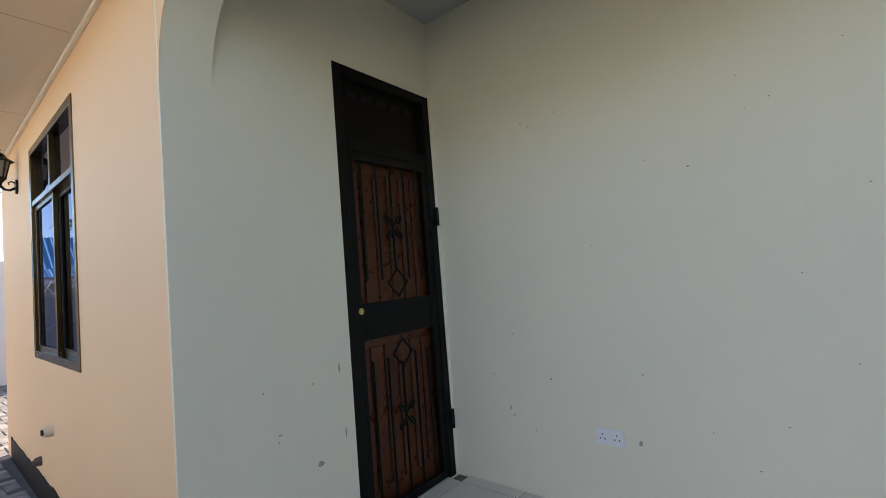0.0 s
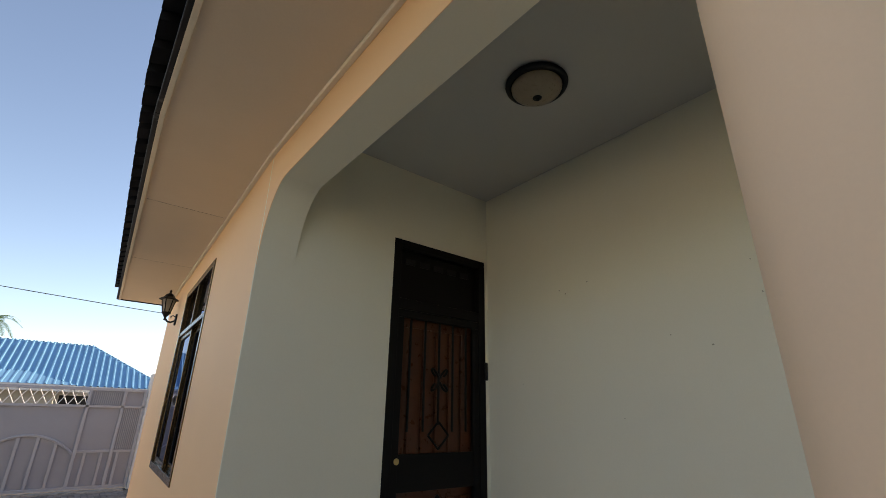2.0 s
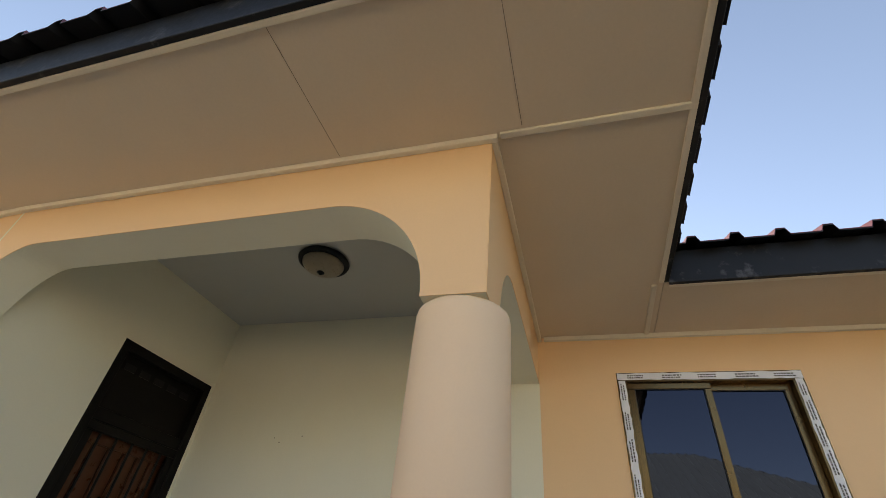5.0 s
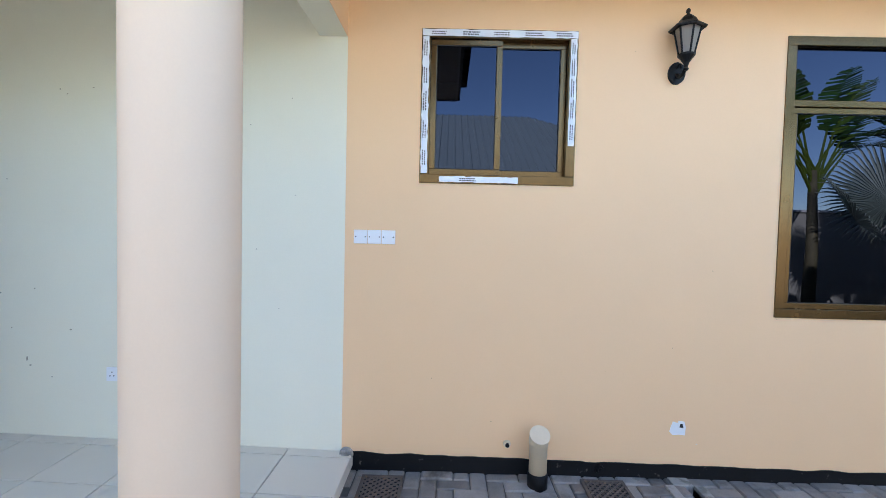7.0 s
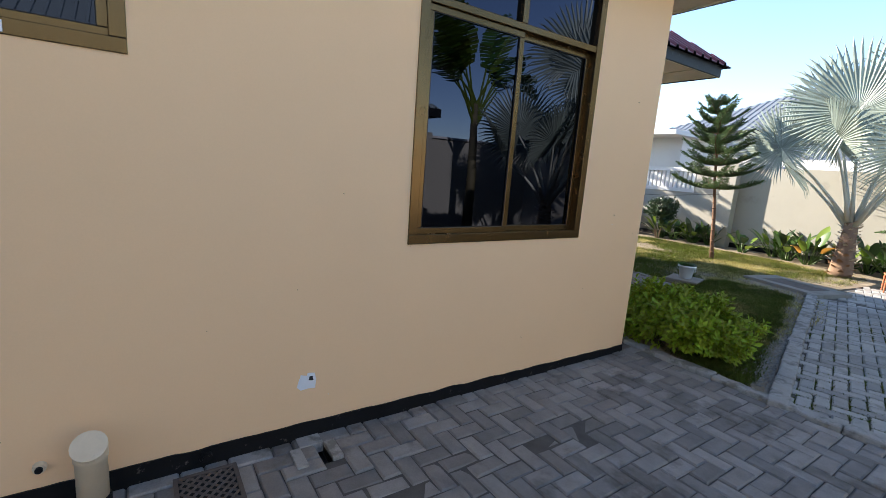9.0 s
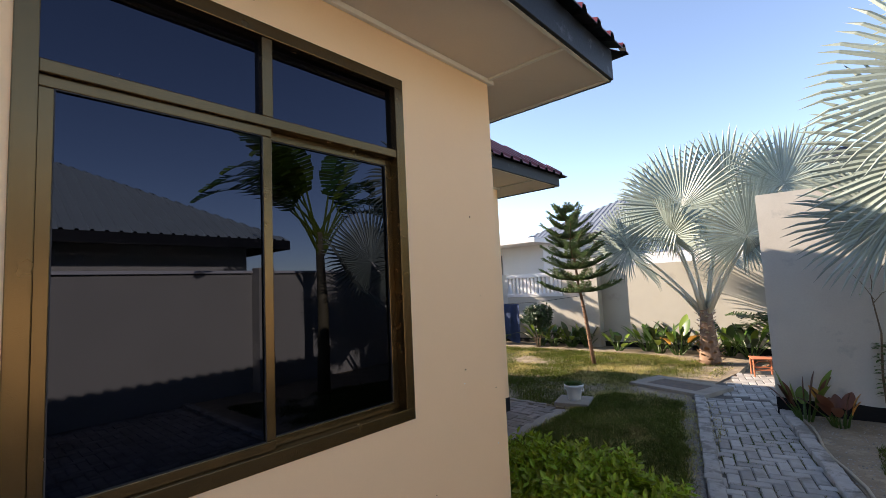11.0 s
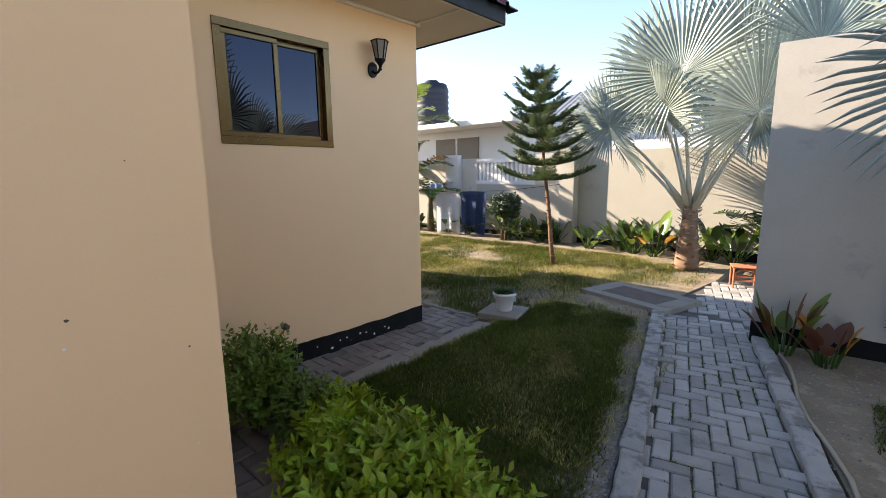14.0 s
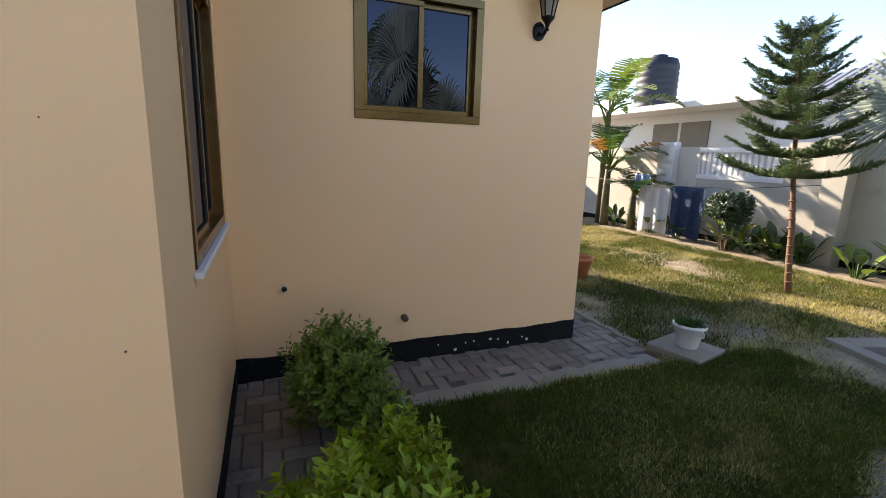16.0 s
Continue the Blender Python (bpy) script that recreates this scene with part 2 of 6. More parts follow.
GRASS = material("lawn_grass_blades", (0.084, 0.102, 0.017), 0.8, spec=0.1, var=0.4, scale=1.1, fine=9, bump=0.0, island=0.6, hue=0.035, trans=0.25, second=(0.19, 0.155, 0.05), second_amount=0.05, second_scale=1.4)
DRY_GRASS = material("dry_straw_grass", (0.40, 0.34, 0.13), 0.9, spec=0.1, var=0.3, scale=1.4, fine=9, bump=0.0, island=0.5, hue=0.02, trans=0.2)
GRAVEL = material("grey_gravel", (0.24, 0.225, 0.20), 0.9, var=0.2, scale=8, fine=90, bump=0.3, island=0.4)
CLOTH_WHITE = material("white_cotton_cloth", (0.74, 0.76, 0.80), 0.85, var=0.06, scale=8, fine=150, bump=0.2)
CLOTH_BLUE = material("dark_blue_denim", (0.035, 0.065, 0.15), 0.9, var=0.35, scale=10, fine=150, bump=0.2)
CLOTH_PALE = material("pale_blue_cloth", (0.30, 0.42, 0.62), 0.85, var=0.2, scale=8, fine=150, bump=0.2)
CABLE = material("black_cable", (0.02, 0.02, 0.02), 0.6)


# ---- shapes ----
def part(name, bm, mat, parent=None, label="", smooth=False):
    me = bpy.data.meshes.new(name)
    bmesh.ops.recalc_face_normals(bm, faces=bm.faces)
    bm.to_mesh(me)
    bm.free()
    me.materials.append(mat)
    if smooth:
        me.shade_smooth()
    ob = new(name, me)
    if parent:
        ob.parent = parent
    return tagged(ob, label)


def raw(name, verts, faces, mat, parent=None, smooth=False):
    me = bpy.data.meshes.new(name)
    me.from_pydata(verts, [], faces)
    me.materials.append(mat)
    if smooth:
        me.shade_smooth()
    ob = new(name, me)
    if parent:
        ob.parent = parent
    return ob


def thing(name, m=None, label="", category="", group="", kind=""):
    ob = new(name)
    ob.empty_display_size = 0.1
    if m is not None:
        ob.matrix_basis = m
    return tagged(ob, label, category, group, kind)


def box(bm, x0, x1, y0, y1, z0, z1, m=None, bevel=0.0):
    r = bmesh.ops.create_cube(bm, size=1, matrix=(m or Matrix()) @ Matrix.LocRotScale(((x0 + x1) / 2, (y0 + y1) / 2, (z0 + z1) / 2), None, (abs(x1 - x0), abs(y1 - y0), abs(z1 - z0))))
    if bevel:
        es = list({e for v in r["verts"] for e in v.link_edges})
        bmesh.ops.bevel(bm, geom=es, offset=bevel, segments=2, affect="EDGES", profile=0.5)
    return bm


def boxed(*a, **k):
    return box(bmesh.new(), *a, **k)


def rod(bm, p, q, r0, r1=None, n=10):
    p, q = Vector(p), Vector(q)
    d = q - p
    m = Matrix.Translation((p + q) / 2) @ d.to_track_quat("Z", "Y").to_matrix().to_4x4()
    bmesh.ops.create_cone(bm, cap_ends=True, segments=n, radius1=r0, radius2=r0 if r1 is None else r1, depth=d.length, matrix=m)
    return bm


def tube(bm, pts, radii, n=8):
    """A bent round bar through pts."""
    pts = [Vector(p) for p in pts]
    rings = []
    for i, p in enumerate(pts):
        d = (pts[min(i + 1, len(pts) - 1)] - pts[max(i - 1, 0)]).normalized()
        a = d.cross(Vector((0.31, 0.22, 0.93))).normalized()
        b = d.cross(a)
        r = radii[i] if isinstance(radii, (list, tuple)) else radii
        rings.append([bm.verts.new(p + r * (math.cos(k * math.tau / n) * a + math.sin(k * math.tau / n) * b)) for k in range(n)])
    for a, b in zip(rings, rings[1:]):
        for k in range(n):
            bm.faces.new((a[k], a[(k + 1) % n], b[(k + 1) % n], b[k]))
    bm.faces.new(rings[0])
    bm.faces.new(rings[-1][::-1])
    return bm


def lathe(bm, profile, n=24, m=None):
    """A turned shape from (radius, height) pairs."""
    m = m or Matrix()
    rings = [[bm.verts.new(m @ Vector((r * math.cos(k * math.tau / n), r * math.sin(k * math.tau / n), z))) for k in range(n)] for r, z in profile]
    for a, b in zip(rings, rings[1:]):
        for k in range(n):
            bm.faces.new((a[k], a[(k + 1) % n], b[(k + 1) % n], b[k]))
    bm.faces.new(rings[0][::-1])
    bm.faces.new(rings[-1])
    return bm


def prism(bm, outline, axis_from, axis_to, m=None):
    """A flat outline [(u, v)] in the local xz plane, drawn out along local y."""
    m = m or Matrix()
    a = [bm.verts.new(m @ Vector((u, axis_from, v))) for u, v in outline]
    b = [bm.verts.new(m @ Vector((u, axis_to, v))) for u, v in outline]
    n = len(outline)
    bm.faces.new(a)
    bm.faces.new(b[::-1])
    for k in range(n):
        bm.faces.new((a[k], b[k], b[(k + 1) % n], a[(k + 1) % n]))
    return bm


def wall(name, p, q, thick, z0, z1, mat, openings=(), label="", category="wall"):
    """An upright wall from p to q (plan points) whose body lies to the left of the way p to q; openings are (u0, u1, z0, z1)."""
    p, q = Vector((*p, 0)), Vector((*q, 0))
    d = (q - p).normalized()
    nrm = Vector((-d.y, d.x, 0)) * thick
    L = (q - p).length
    us = sorted({0, L, *[o[0] for o in openings], *[o[1] for o in openings]})
    zs = sorted({z0, z1, *[o[2] for o in openings], *[o[3] for o in openings]})
    bm = bmesh.new()
    cache = {}

    def v(u, z, s):
        key = (round(u, 5), round(z, 5), s)
        if key not in cache:
            cache[key] = bm.verts.new(p + d * u + nrm * s + Vector((0, 0, z)))
        return cache[key]

    def solid(i, j):
        if not (0 <= i < len(us) - 1 and 0 <= j < len(zs) - 1):
            return False
        cu, cz = (us[i] + us[i + 1]) / 2, (zs[j] + zs[j + 1]) / 2
        return not any(o[0] < cu < o[1] and o[2] < cz < o[3] for o in openings)

    for i in range(len(us) - 1):
        for j in range(len(zs) - 1):
            if not solid(i, j):
                continue
            a, b, c, e = us[i], us[i + 1], zs[j], zs[j + 1]
            bm.faces.new((v(a, c, 0), v(b, c, 0), v(b, e, 0), v(a, e, 0)))
            bm.faces.new((v(a, c, 1), v(a, e, 1), v(b, e, 1), v(b, c, 1)))
            if not solid(i - 1, j):
                bm.faces.new((v(a, c, 0), v(a, e, 0), v(a, e, 1), v(a, c, 1)))
            if not solid(i + 1, j):
                bm.faces.new((v(b, c, 0), v(b, c, 1), v(b, e, 1), v(b, e, 0)))
            if not solid(i, j - 1):
                bm.faces.new((v(a, c, 0), v(a, c, 1), v(b, c, 1), v(b, c, 0)))
            if not solid(i, j + 1):
                bm.faces.new((v(a, e, 0), v(b, e, 0), v(b, e, 1), v(a, e, 1)))
    ob = part(name, bm, mat)
    return tagged(ob, label, category, kind="structure")


SOFFIT_GAP = material("brown_board_gap", (0.16, 0.13, 0.10), 0.9)

# ---- plan ----
XA, XB, XC = 1.235, 2.888, 4.72          # west faces of the three wings
YD, YR, YC = 2.412, -4.838, -7.545       # door wall, return wall, end of the last wing
YA = 6.75                                # north end of the first wing
SK = 0.040                               # the first wing stands slightly askew
ZS = 2.962                               # soffit
ZF, ZP = 0.17, 3.185                     # porch floor and ceiling
OV = 0.60                                # eaves
TOP = 3.45


XK = XA - 0.020                           # where the porch meets the first wing


def xa(y):
    return XK + SK * max(0, y - YD)


wall("wall_west_a", (xa(YA), YA), (XK, YD + 0.0125), 0.2, 0, TOP, PEACH, [(YA - 5.27, YA - 3.81, 1.07, 2.70)], "peach painted plaster wall with a tall bronze window")
wall("wall_north", (11.0, YA), (xa(YA) + 0.001, YA), -0.2, 0, TOP, PEACH, label="peach painted end wall of the house")
wall("wall_door", (XA + 0.2, YD), (XB, YD), 0.2, 0, TOP, PALE, [(2.056 - XA - 0.2, 2.860 - XA - 0.2, ZF, 2.658)], "pale green porch wall with the entrance door")
wall("wall_pier", (XK, YD), (XA + 0.2, YD), 0.012, 0, TOP, PALE, label="pale green end face of the porch wall")
wall("wall_porch", (XB, YD + 0.2), (XB, 0.0), 0.2, 0, TOP, PALE, label="pale green plastered porch side wall")
wall("wall_west_b", (XB, 0.0), (XB, YR), 0.2, 0, TOP, PEACH, [(0.448, 1.386, 1.79, 2.715), (2.632, 4.072, 1.022, 2.712)], "peach painted plaster wall with two bronze windows")
wall("wall_return", (XB + 0.2, YR), (XC, YR), 0.2, 0, TOP, PEACH, [(0.30, 1.44, 1.115, 2.714)], "peach painted return wall with a bronze window")
wall("wall_west_c", (XC, YR + 0.2), (XC, YC), 0.2, 0, TOP, PEACH, [(0.998, 1.907, 1.768, 2.600)], "peach painted plaster wall with a small high window")
wall("wall_south", (XC + 0.2, YC), (11.0, YC), 0.2, 0, TOP, PEACH, label="peach painted end wall of the house")
wall("wall_east", (11.0, YC), (11.0, YA), 0.2, 0, TOP, PEACH, label="peach painted rear wall of the house")

# rooms added behind the windows, their dimness put into the plaster colour
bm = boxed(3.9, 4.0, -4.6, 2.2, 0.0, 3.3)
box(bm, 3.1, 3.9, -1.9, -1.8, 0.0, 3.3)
tagged(part("wall_inner", bm, DARK_ROOM), "added inner wall coloured dark as a dim room", "wall", kind="structure")
tagged(part("wall_inner_a", boxed(2.5, 2.6, 2.7, 6.5, 0.0, 3.3), DARK_ROOM), "added inner wall coloured dark as a dim room", "wall", kind="structure")
tagged(part("wall_inner_c", boxed(6.3, 6.4, -7.3, -4.7, 0.0, 3.3), DARK_ROOM), "added inner wall coloured dark as a dim room", "wall", kind="structure")
tagged(part("floor_inside", box(boxed(3.1, 10.9, YR + 0.2, 6.5, 0.0, 0.1), XC + 0.2, 10.9, YC + 0.2, YR + 0.196, 0.0, 0.1), DARK_ROOM), "added floor coloured dark as a dim room", "floor", kind="structure")

# porch beams with rounded arches
def arch_outline(length, z_low, z_flat, z_top, r0, r1, foot0, foot1):
    """Beam outline along u; r0 and r1 are the half-widths of the opening's rounded ends, foot0 and foot1 the widths left standing."""
    h = z_flat - z_low
    pts = [(0, z_top), (0, z_low)]
    if foot0:
        pts.append((foot0, z_low))
    if r0:
        pts += [(foot0 + r0 - r0 * math.cos(a), z_low + h * math.sin(a)) for a in [k * math.pi / 36 for k in range(1, 19)]]
    else:
        pts[1] = (0, z_flat)
    if r1:
        pts += [(length - foot1 - r1 + r1 * math.sin(a), z_low + h * math.cos(a)) for a in [k * math.pi / 36 for k in range(0, 18)]]
        pts.append((length - foot1, z_low))
        if foot1:
            pts.append((length, z_low))
    else:
        pts.append((length, z_flat))
    pts.append((length, z_top))
    return pts


def askew(bm):
    """The porch front runs slightly out towards the first wing."""
    for v in bm.verts:
        v.co.x += (XK - XA) * v.co.y / YD
    return bm


ZB, ZFLAT, BT = 2.28, 2.704, 0.20
# along the west side: local u runs north, y into the house
m_w = Matrix(((0, 1, 0, XA), (1, 0, 0, 0.0), (0, 0, 1, 0), (0, 0, 0, 1)))
bm = prism(bmesh.new(), arch_outline(YD, ZB, ZFLAT, TOP, 0.41, 0.28, 0.20, 0), 0.003, BT, m_w)
tagged(part("beam_porch_inside", askew(bm), PALE), "pale green arched porch beam", "beam", kind="structure")
bm = prism(bmesh.new(), arch_outline(YD, ZB, ZFLAT, TOP, 0.41, 0.28, 0.20, 0), 0.0, 0.0028, m_w)
tagged(part("beam_porch_face", askew(bm), PEACH), "peach painted face of the arched porch beam", "beam", kind="structure")
# along the south side
m_s = Matrix.Translation((XA + BT + 0.002, 0, 0))
Ls = XB - XA - BT - 0.002
bm = prism(bmesh.new(), arch_outline(Ls, ZB, ZFLAT - 0.045, TOP, 0.33, 0, 0.03, 0), 0.003, 0.17, m_s)
tagged(part("beam_side_inside", bm, PALE), "pale green arched porch side beam", "beam", kind="structure")
bm = prism(bmesh.new(), arch_outline(Ls, ZB, ZFLAT - 0.045, TOP, 0.33, 0, 0.03, 0), 0.0, 0.0028, m_s)
tagged(part("beam_side_face", bm, PEACH), "peach painted face of the porch side beam", "beam", kind="structure")
tagged(part("beam_corner", boxed(XA + 0.0028, XA + BT + 0.002, -0.0028, 0.0, ZB, TOP), PEACH), "peach painted corner of the porch beam", "beam", kind="structure")

col = thing("porch_column", pose(XA + 0.136, 0.097, 0), "round peach painted plaster porch column", "column")
prof = [(0.148, 0.05)] + [(0.148, 0.4 + 0.4 * k) for k in range(4)] + [(0.1475, 2.20), (0.1470, 2.252), (0.1435, 2.270), (0.134, 2.279), (0.11, 2.283)]
part("shaft", lathe(bmesh.new(), prof, 40), COLUMN_PAINT, col, smooth=True)

# porch ceiling, its white lowered to grey to hold the deep porch's shade
tagged(part("ceiling_porch", boxed(XA + BT - 0.01, XB, 0.165, YD, ZP, ZP + 0.05), CEILING), "white porch ceiling, its paint greyed for the porch's shade", "ceiling", kind="structure")


# ---- eaves ----
def soffit(name, pts):
    bm = bmesh.new()
    a = [bm.verts.new((x, y, ZS)) for x, y in pts]
    b = [bm.verts.new((x, y, ZS + 0.012)) for x, y in pts]
    bm.faces.new(a)
    bm.faces.new(b[::-1])
    for k in range(len(pts)):
        bm.faces.new((a[k], b[k], b[(k + 1) % len(pts)], a[(k + 1) % len(pts)]))
    return tagged(part(name, bm, SOFFIT), "flat beige painted soffit boards under the eaves", "soffit", kind="structure")


XE_A = lambda y: xa(y) - OV
YN_E = 7.40
YP = -0.70                               # outer edge of the porch's side eaves
XE_B = XB - 0.565
soffit("soffit_west_a", [(XE_A(YN_E), YN_E), (XA - OV, YD), (XA - OV, YP), (XA, YP), (XA, YD), (xa(YA), YA), (xa(YN_E), YN_E)])
soffit("soffit_north", [(xa(YN_E) + 0.004, YN_E), (xa(YA) + 0.004, YA), (11.0, YA), (11.0, YN_E)])
soffit("soffit_porch_side", [(XA + 0.002, YP), (XB, YP), (XB, -0.002), (XA + 0.002, -0.002)])
soffit("soffit_west_b", [(XE_B, YP - 0.004), (XE_B, YR - OV), (XB, YR), (XB, YP - 0.004)])
soffit("soffit_return", [(XE_B + 0.002, YR - OV), (XC - OV, YR - OV), (XC, YR - 0.002), (XB + 0.002, YR - 0.002)])
soffit("soffit_west_c", [(XC - OV, YR - OV - 0.004), (XC - OV, YC - OV), (XC, YC), (XC, YR - 0.006)])
soffit("soffit_south", [(XC - OV + 0.004, YC - OV), (11.0, YC - OV), (11.0, YC), (XC + 0.004, YC)])


def strip(name, p, q, w, h, z, mat, label, side=0.0, parent=None):
    """A straight bar from p to q in plan, w wide and h high, with its foot at z."""
    p, q = Vector((*p, 0)), Vector((*q, 0))
    d = q - p
    m = Matrix.Translation(p + Vector((0, 0, z))) @ Matrix.Rotation(math.atan2(d.y, d.x), 4, "Z")
    bm = box(bmesh.new(), 0, d.length, side, side + w, 0, h, m, 0.004)
    ob = part(name, bm, mat, parent)
    return ob if parent else tagged(ob, label, "trim", kind="structure")


for name, p, q in (("trim_wall_a", (xa(YA), YA), (XK, YD)), ("trim_porch", (XK, YD), (XA, -0.026)), ("trim_porch_side", (XA, 0.0), (XB, 0.0)),
                   ("trim_wall_b", (XB, -0.04), (XB, YR - 0.04)), ("trim_return", (XB, YR), (XC, YR)), ("trim_wall_c", (XC, YR - 0.04), (XC, YC - 0.04)), ("trim_wall_south", (XC, YC), (11, YC))):
    strip(name, p, q, -0.024, 0.028, ZS - 0.029, TRIM, "narrow cream timber cover strip at the soffit")
for name, p, q in (("trim_mitre_b", (XB, YR), (XE_B, YR)), ("trim_mitre_c", (XC, YC), (XC - OV, YC)),
                   ("trim_joint", (XA, -0.036), (XA, YP)), ("trim_valley", (XB, YP + 0.03), (XE_B, YP + 0.03))):
    strip(name, p, q, -0.028, 0.014, ZS - 0.014, TRIM, "narrow cream timber cover strip on the soffit")
for k, (p, q) in enumerate((((XA - 0.034, 0.62), (XA - OV, 0.62)), ((XA - 0.04, -0.12), (XA - OV, -0.12)), ((XA - 0.01, 3.6), (XA - OV + 0.05, 3.6)), ((xa(5) - 0.01, 5.2), (xa(5) - OV, 5.2)))):
    tagged(part("soffit_joint_%s" % "abcd"[k], box(bmesh.new(), q[0], p[0], p[1], p[1] + 0.0016, ZS - 0.001, ZS + 0.004), SOFFIT_GAP), "fine dark joint between soffit boards", "trim", kind="structure")
FZ = 0.20
EDGE = (("west_a", (XE_A(YN_E), YN_E), (XA - OV, YD)), ("porch", (XA - OV, YD), (XA - OV, YP)), ("porch_side", (XA - OV, YP), (XE_B - 0.026, YP)),
        ("west_b", (XE_B, YP - 0.026), (XE_B, YR - OV)), ("return", (XE_B, YR - OV), (XC - OV - 0.026, YR - OV)), ("west_c", (XC - OV, YR - OV - 0.026), (XC - OV, YC - OV)),
        ("south", (XC - OV, YC - OV), (11, YC - OV)), ("north", (11, YN_E), (XE_A(YN_E), YN_E)))
for name, p, q in EDGE:
    strip("fascia_" + name, p, q, -0.024, 0.145 if name in ("west_c", "south") else FZ, ZS - 0.012, FASCIA, "black painted timber fascia board")
for name, p, q in EDGE[:6]:
    strip("lip_" + name, p, q, 0.024, 0.012, ZS - 0.013, TRIM, "thin cream strip along the soffit's outer edge")


# ---- roof of ribbed sheets ----
PITCH = {"roof_a": 0.36, "roof_b": 0.38, "roof_c": 0.72}
RIB = [(0.0, 0.0), (0.13, 0.0), (0.145, 0.038), (0.185, 0.038)]


def roof_slope(bm, p, q, depth, cut0, cut1, z, pitch):
    """A ribbed slope that rises to the left of the way p to q; cut0 and cut1 tell whether the ends are hipped."""
    p, q = Vector((*p, 0)), Vector((*q, 0))
    L = (q - p).length
    d = (q - p).normalized()
    inn = Vector((-d.y, d.x, 0))
    prev = None
    u = 0.0
    stations = []
    while u < L:
        for du, h in RIB:
            if u + du < L:
                stations.append((u + du, h))
        u += 0.2
    stations.append((L, 0.0))
    for s, h in stations:
        top = min(depth, s if cut0 else depth, L - s if cut1 else depth)
        a = p + d * s + Vector((0, 0, z + h))
        b = a + inn * top + Vector((0, 0, top * pitch))
        va, vb, vc = bm.verts.new(a), bm.verts.new(b), bm.verts.new(a - Vector((0, 0, 0.004)))
        if prev:
            bm.faces.new((prev[0], va, vb, prev[1]))
            bm.faces.new((prev[0], prev[2], vc, va))
        prev = (va, vb, vc)


def hip_roof(name, x0, x1, y0, y1, z, mat, label, m=None):
    bm = bmesh.new()
    dx, dy = x1 - x0, y1 - y0
    dep = min(dx, dy) / 2
    if name == "roof_c":
        dep = 2.1
        z1 = z + dep * PITCH[name]
        bm.faces.new([bm.verts.new((x, y, z1)) for x, y in ((x0 + dep, y0 + dep), (x1 - dep, y0 + dep), (x1 - dep, y1 - 0.6), (x0 + dep, y1 - 0.6))])
    roof_slope(bm, (x0, y1), (x0, y0), dep, True, True, z, PITCH.get(name, 0.72))
    roof_slope(bm, (x0, y0), (x1, y0), dep, True, True, z, PITCH.get(name, 0.72))
    roof_slope(bm, (x1, y0), (x1, y1), dep, True, True, z, PITCH.get(name, 0.72))
    roof_slope(bm, (x1, y1), (x0, y1), dep, True, True, z, PITCH.get(name, 0.72))
    if m is not None:
        bmesh.ops.transform(bm, matrix=m, verts=bm.verts)
    return bm


ZR = ZS + FZ - 0.02
EX = 0.10
for name, r in (("roof_a", (XA - OV - EX, 11.6, YP - EX, YN_E + EX)), ("roof_b", (XE_B - EX, 11.6, YR - OV - EX, YN_E + EX)), ("roof_c", (XC - OV - EX, 10.6, YC - OV - EX, YN_E + EX))):
    bm = hip_roof(name, *r, ZR - 0.055 if name == "roof_c" else ZR, ROOF, "")
    bm.normal_update()
    for f in bm.faces:
        if f.normal.z < 0:
            f.normal_flip()
    cut = {"roof_b": -0.35, "roof_c": -5.2}.get(name)
    if cut is not None:
        bmesh.ops.delete(bm, geom=[f for f in bm.faces if f.normal.x < -0.1 and f.calc_center_median().y > cut or max(v.co.y for v in f.verts) > 7], context="FACES")
    if name == "roof_a":
        for v in bm.verts:
            v.co.x += SK * max(0, v.co.y - YD)
    # added lower copy, near black for the shade under the sheet edges
    back = bm.copy()
    roof = tagged(part(name, bm, ROOF), "dark maroon ribbed metal roof sheets", "roof", kind="structure")
    for v in back.verts:
        v.co.z -= 0.006
    part("underside", back, ROOF_BACK, roof, "added back of the roof sheets, coloured near black as shade")

# ---- ground ----
def slab(name, pts, z0, z1, mat, label, category="ground"):
    bm = bmesh.new()
    a = [bm.verts.new((x, y, z0)) for x, y in pts]
    b = [bm.verts.new((x, y, z1)) for x, y in pts]
    bm.faces.new(a[::-1])
    bm.faces.new(b)
    for k in range(len(pts)):
        bm.faces.new((a[k], a[(k + 1) % len(pts)], b[(k + 1) % len(pts)], b[k]))
    return tagged(part(name, bm, mat), label, category, kind="structure")


bm = bmesh.new()
R = 400
vs = [bm.verts.new((x, y, -0.07)) for x, y in ((-R, -R), (R, -R), (R, R), (-R, R))]
bm.faces.new(vs)
tagged(part("ground", bm, SOIL), "bare brown earth", "ground", kind="structure")


PO = Vector((1.377, -6.62, 0))
PD = Vector((0.25, -0.968, 0)).normalized()
PN = Vector((0.968, 0.25, 0)).normalized()


def on_path(u, v, z=0.0):
    """A point of the garden path: u across from its west kerb, v along it."""
    p = PO + PN * u + PD * v
    return (p.x, p.y, z)


slab("paving_bed", [(-3.3, -5.06), (XB + 0.1, -5.06), (XB + 0.1, -2.145), (2.645, -2.145), (2.645, -2.025), (XB + 0.1, -2.025), (XB + 0.1, YA), (2.2, YA + 0.1), (2.2, 13.2), (-3.3, 13.2)], -0.3, -0.011, JOINT, "dark sandy joints of the paved yard", "paving")
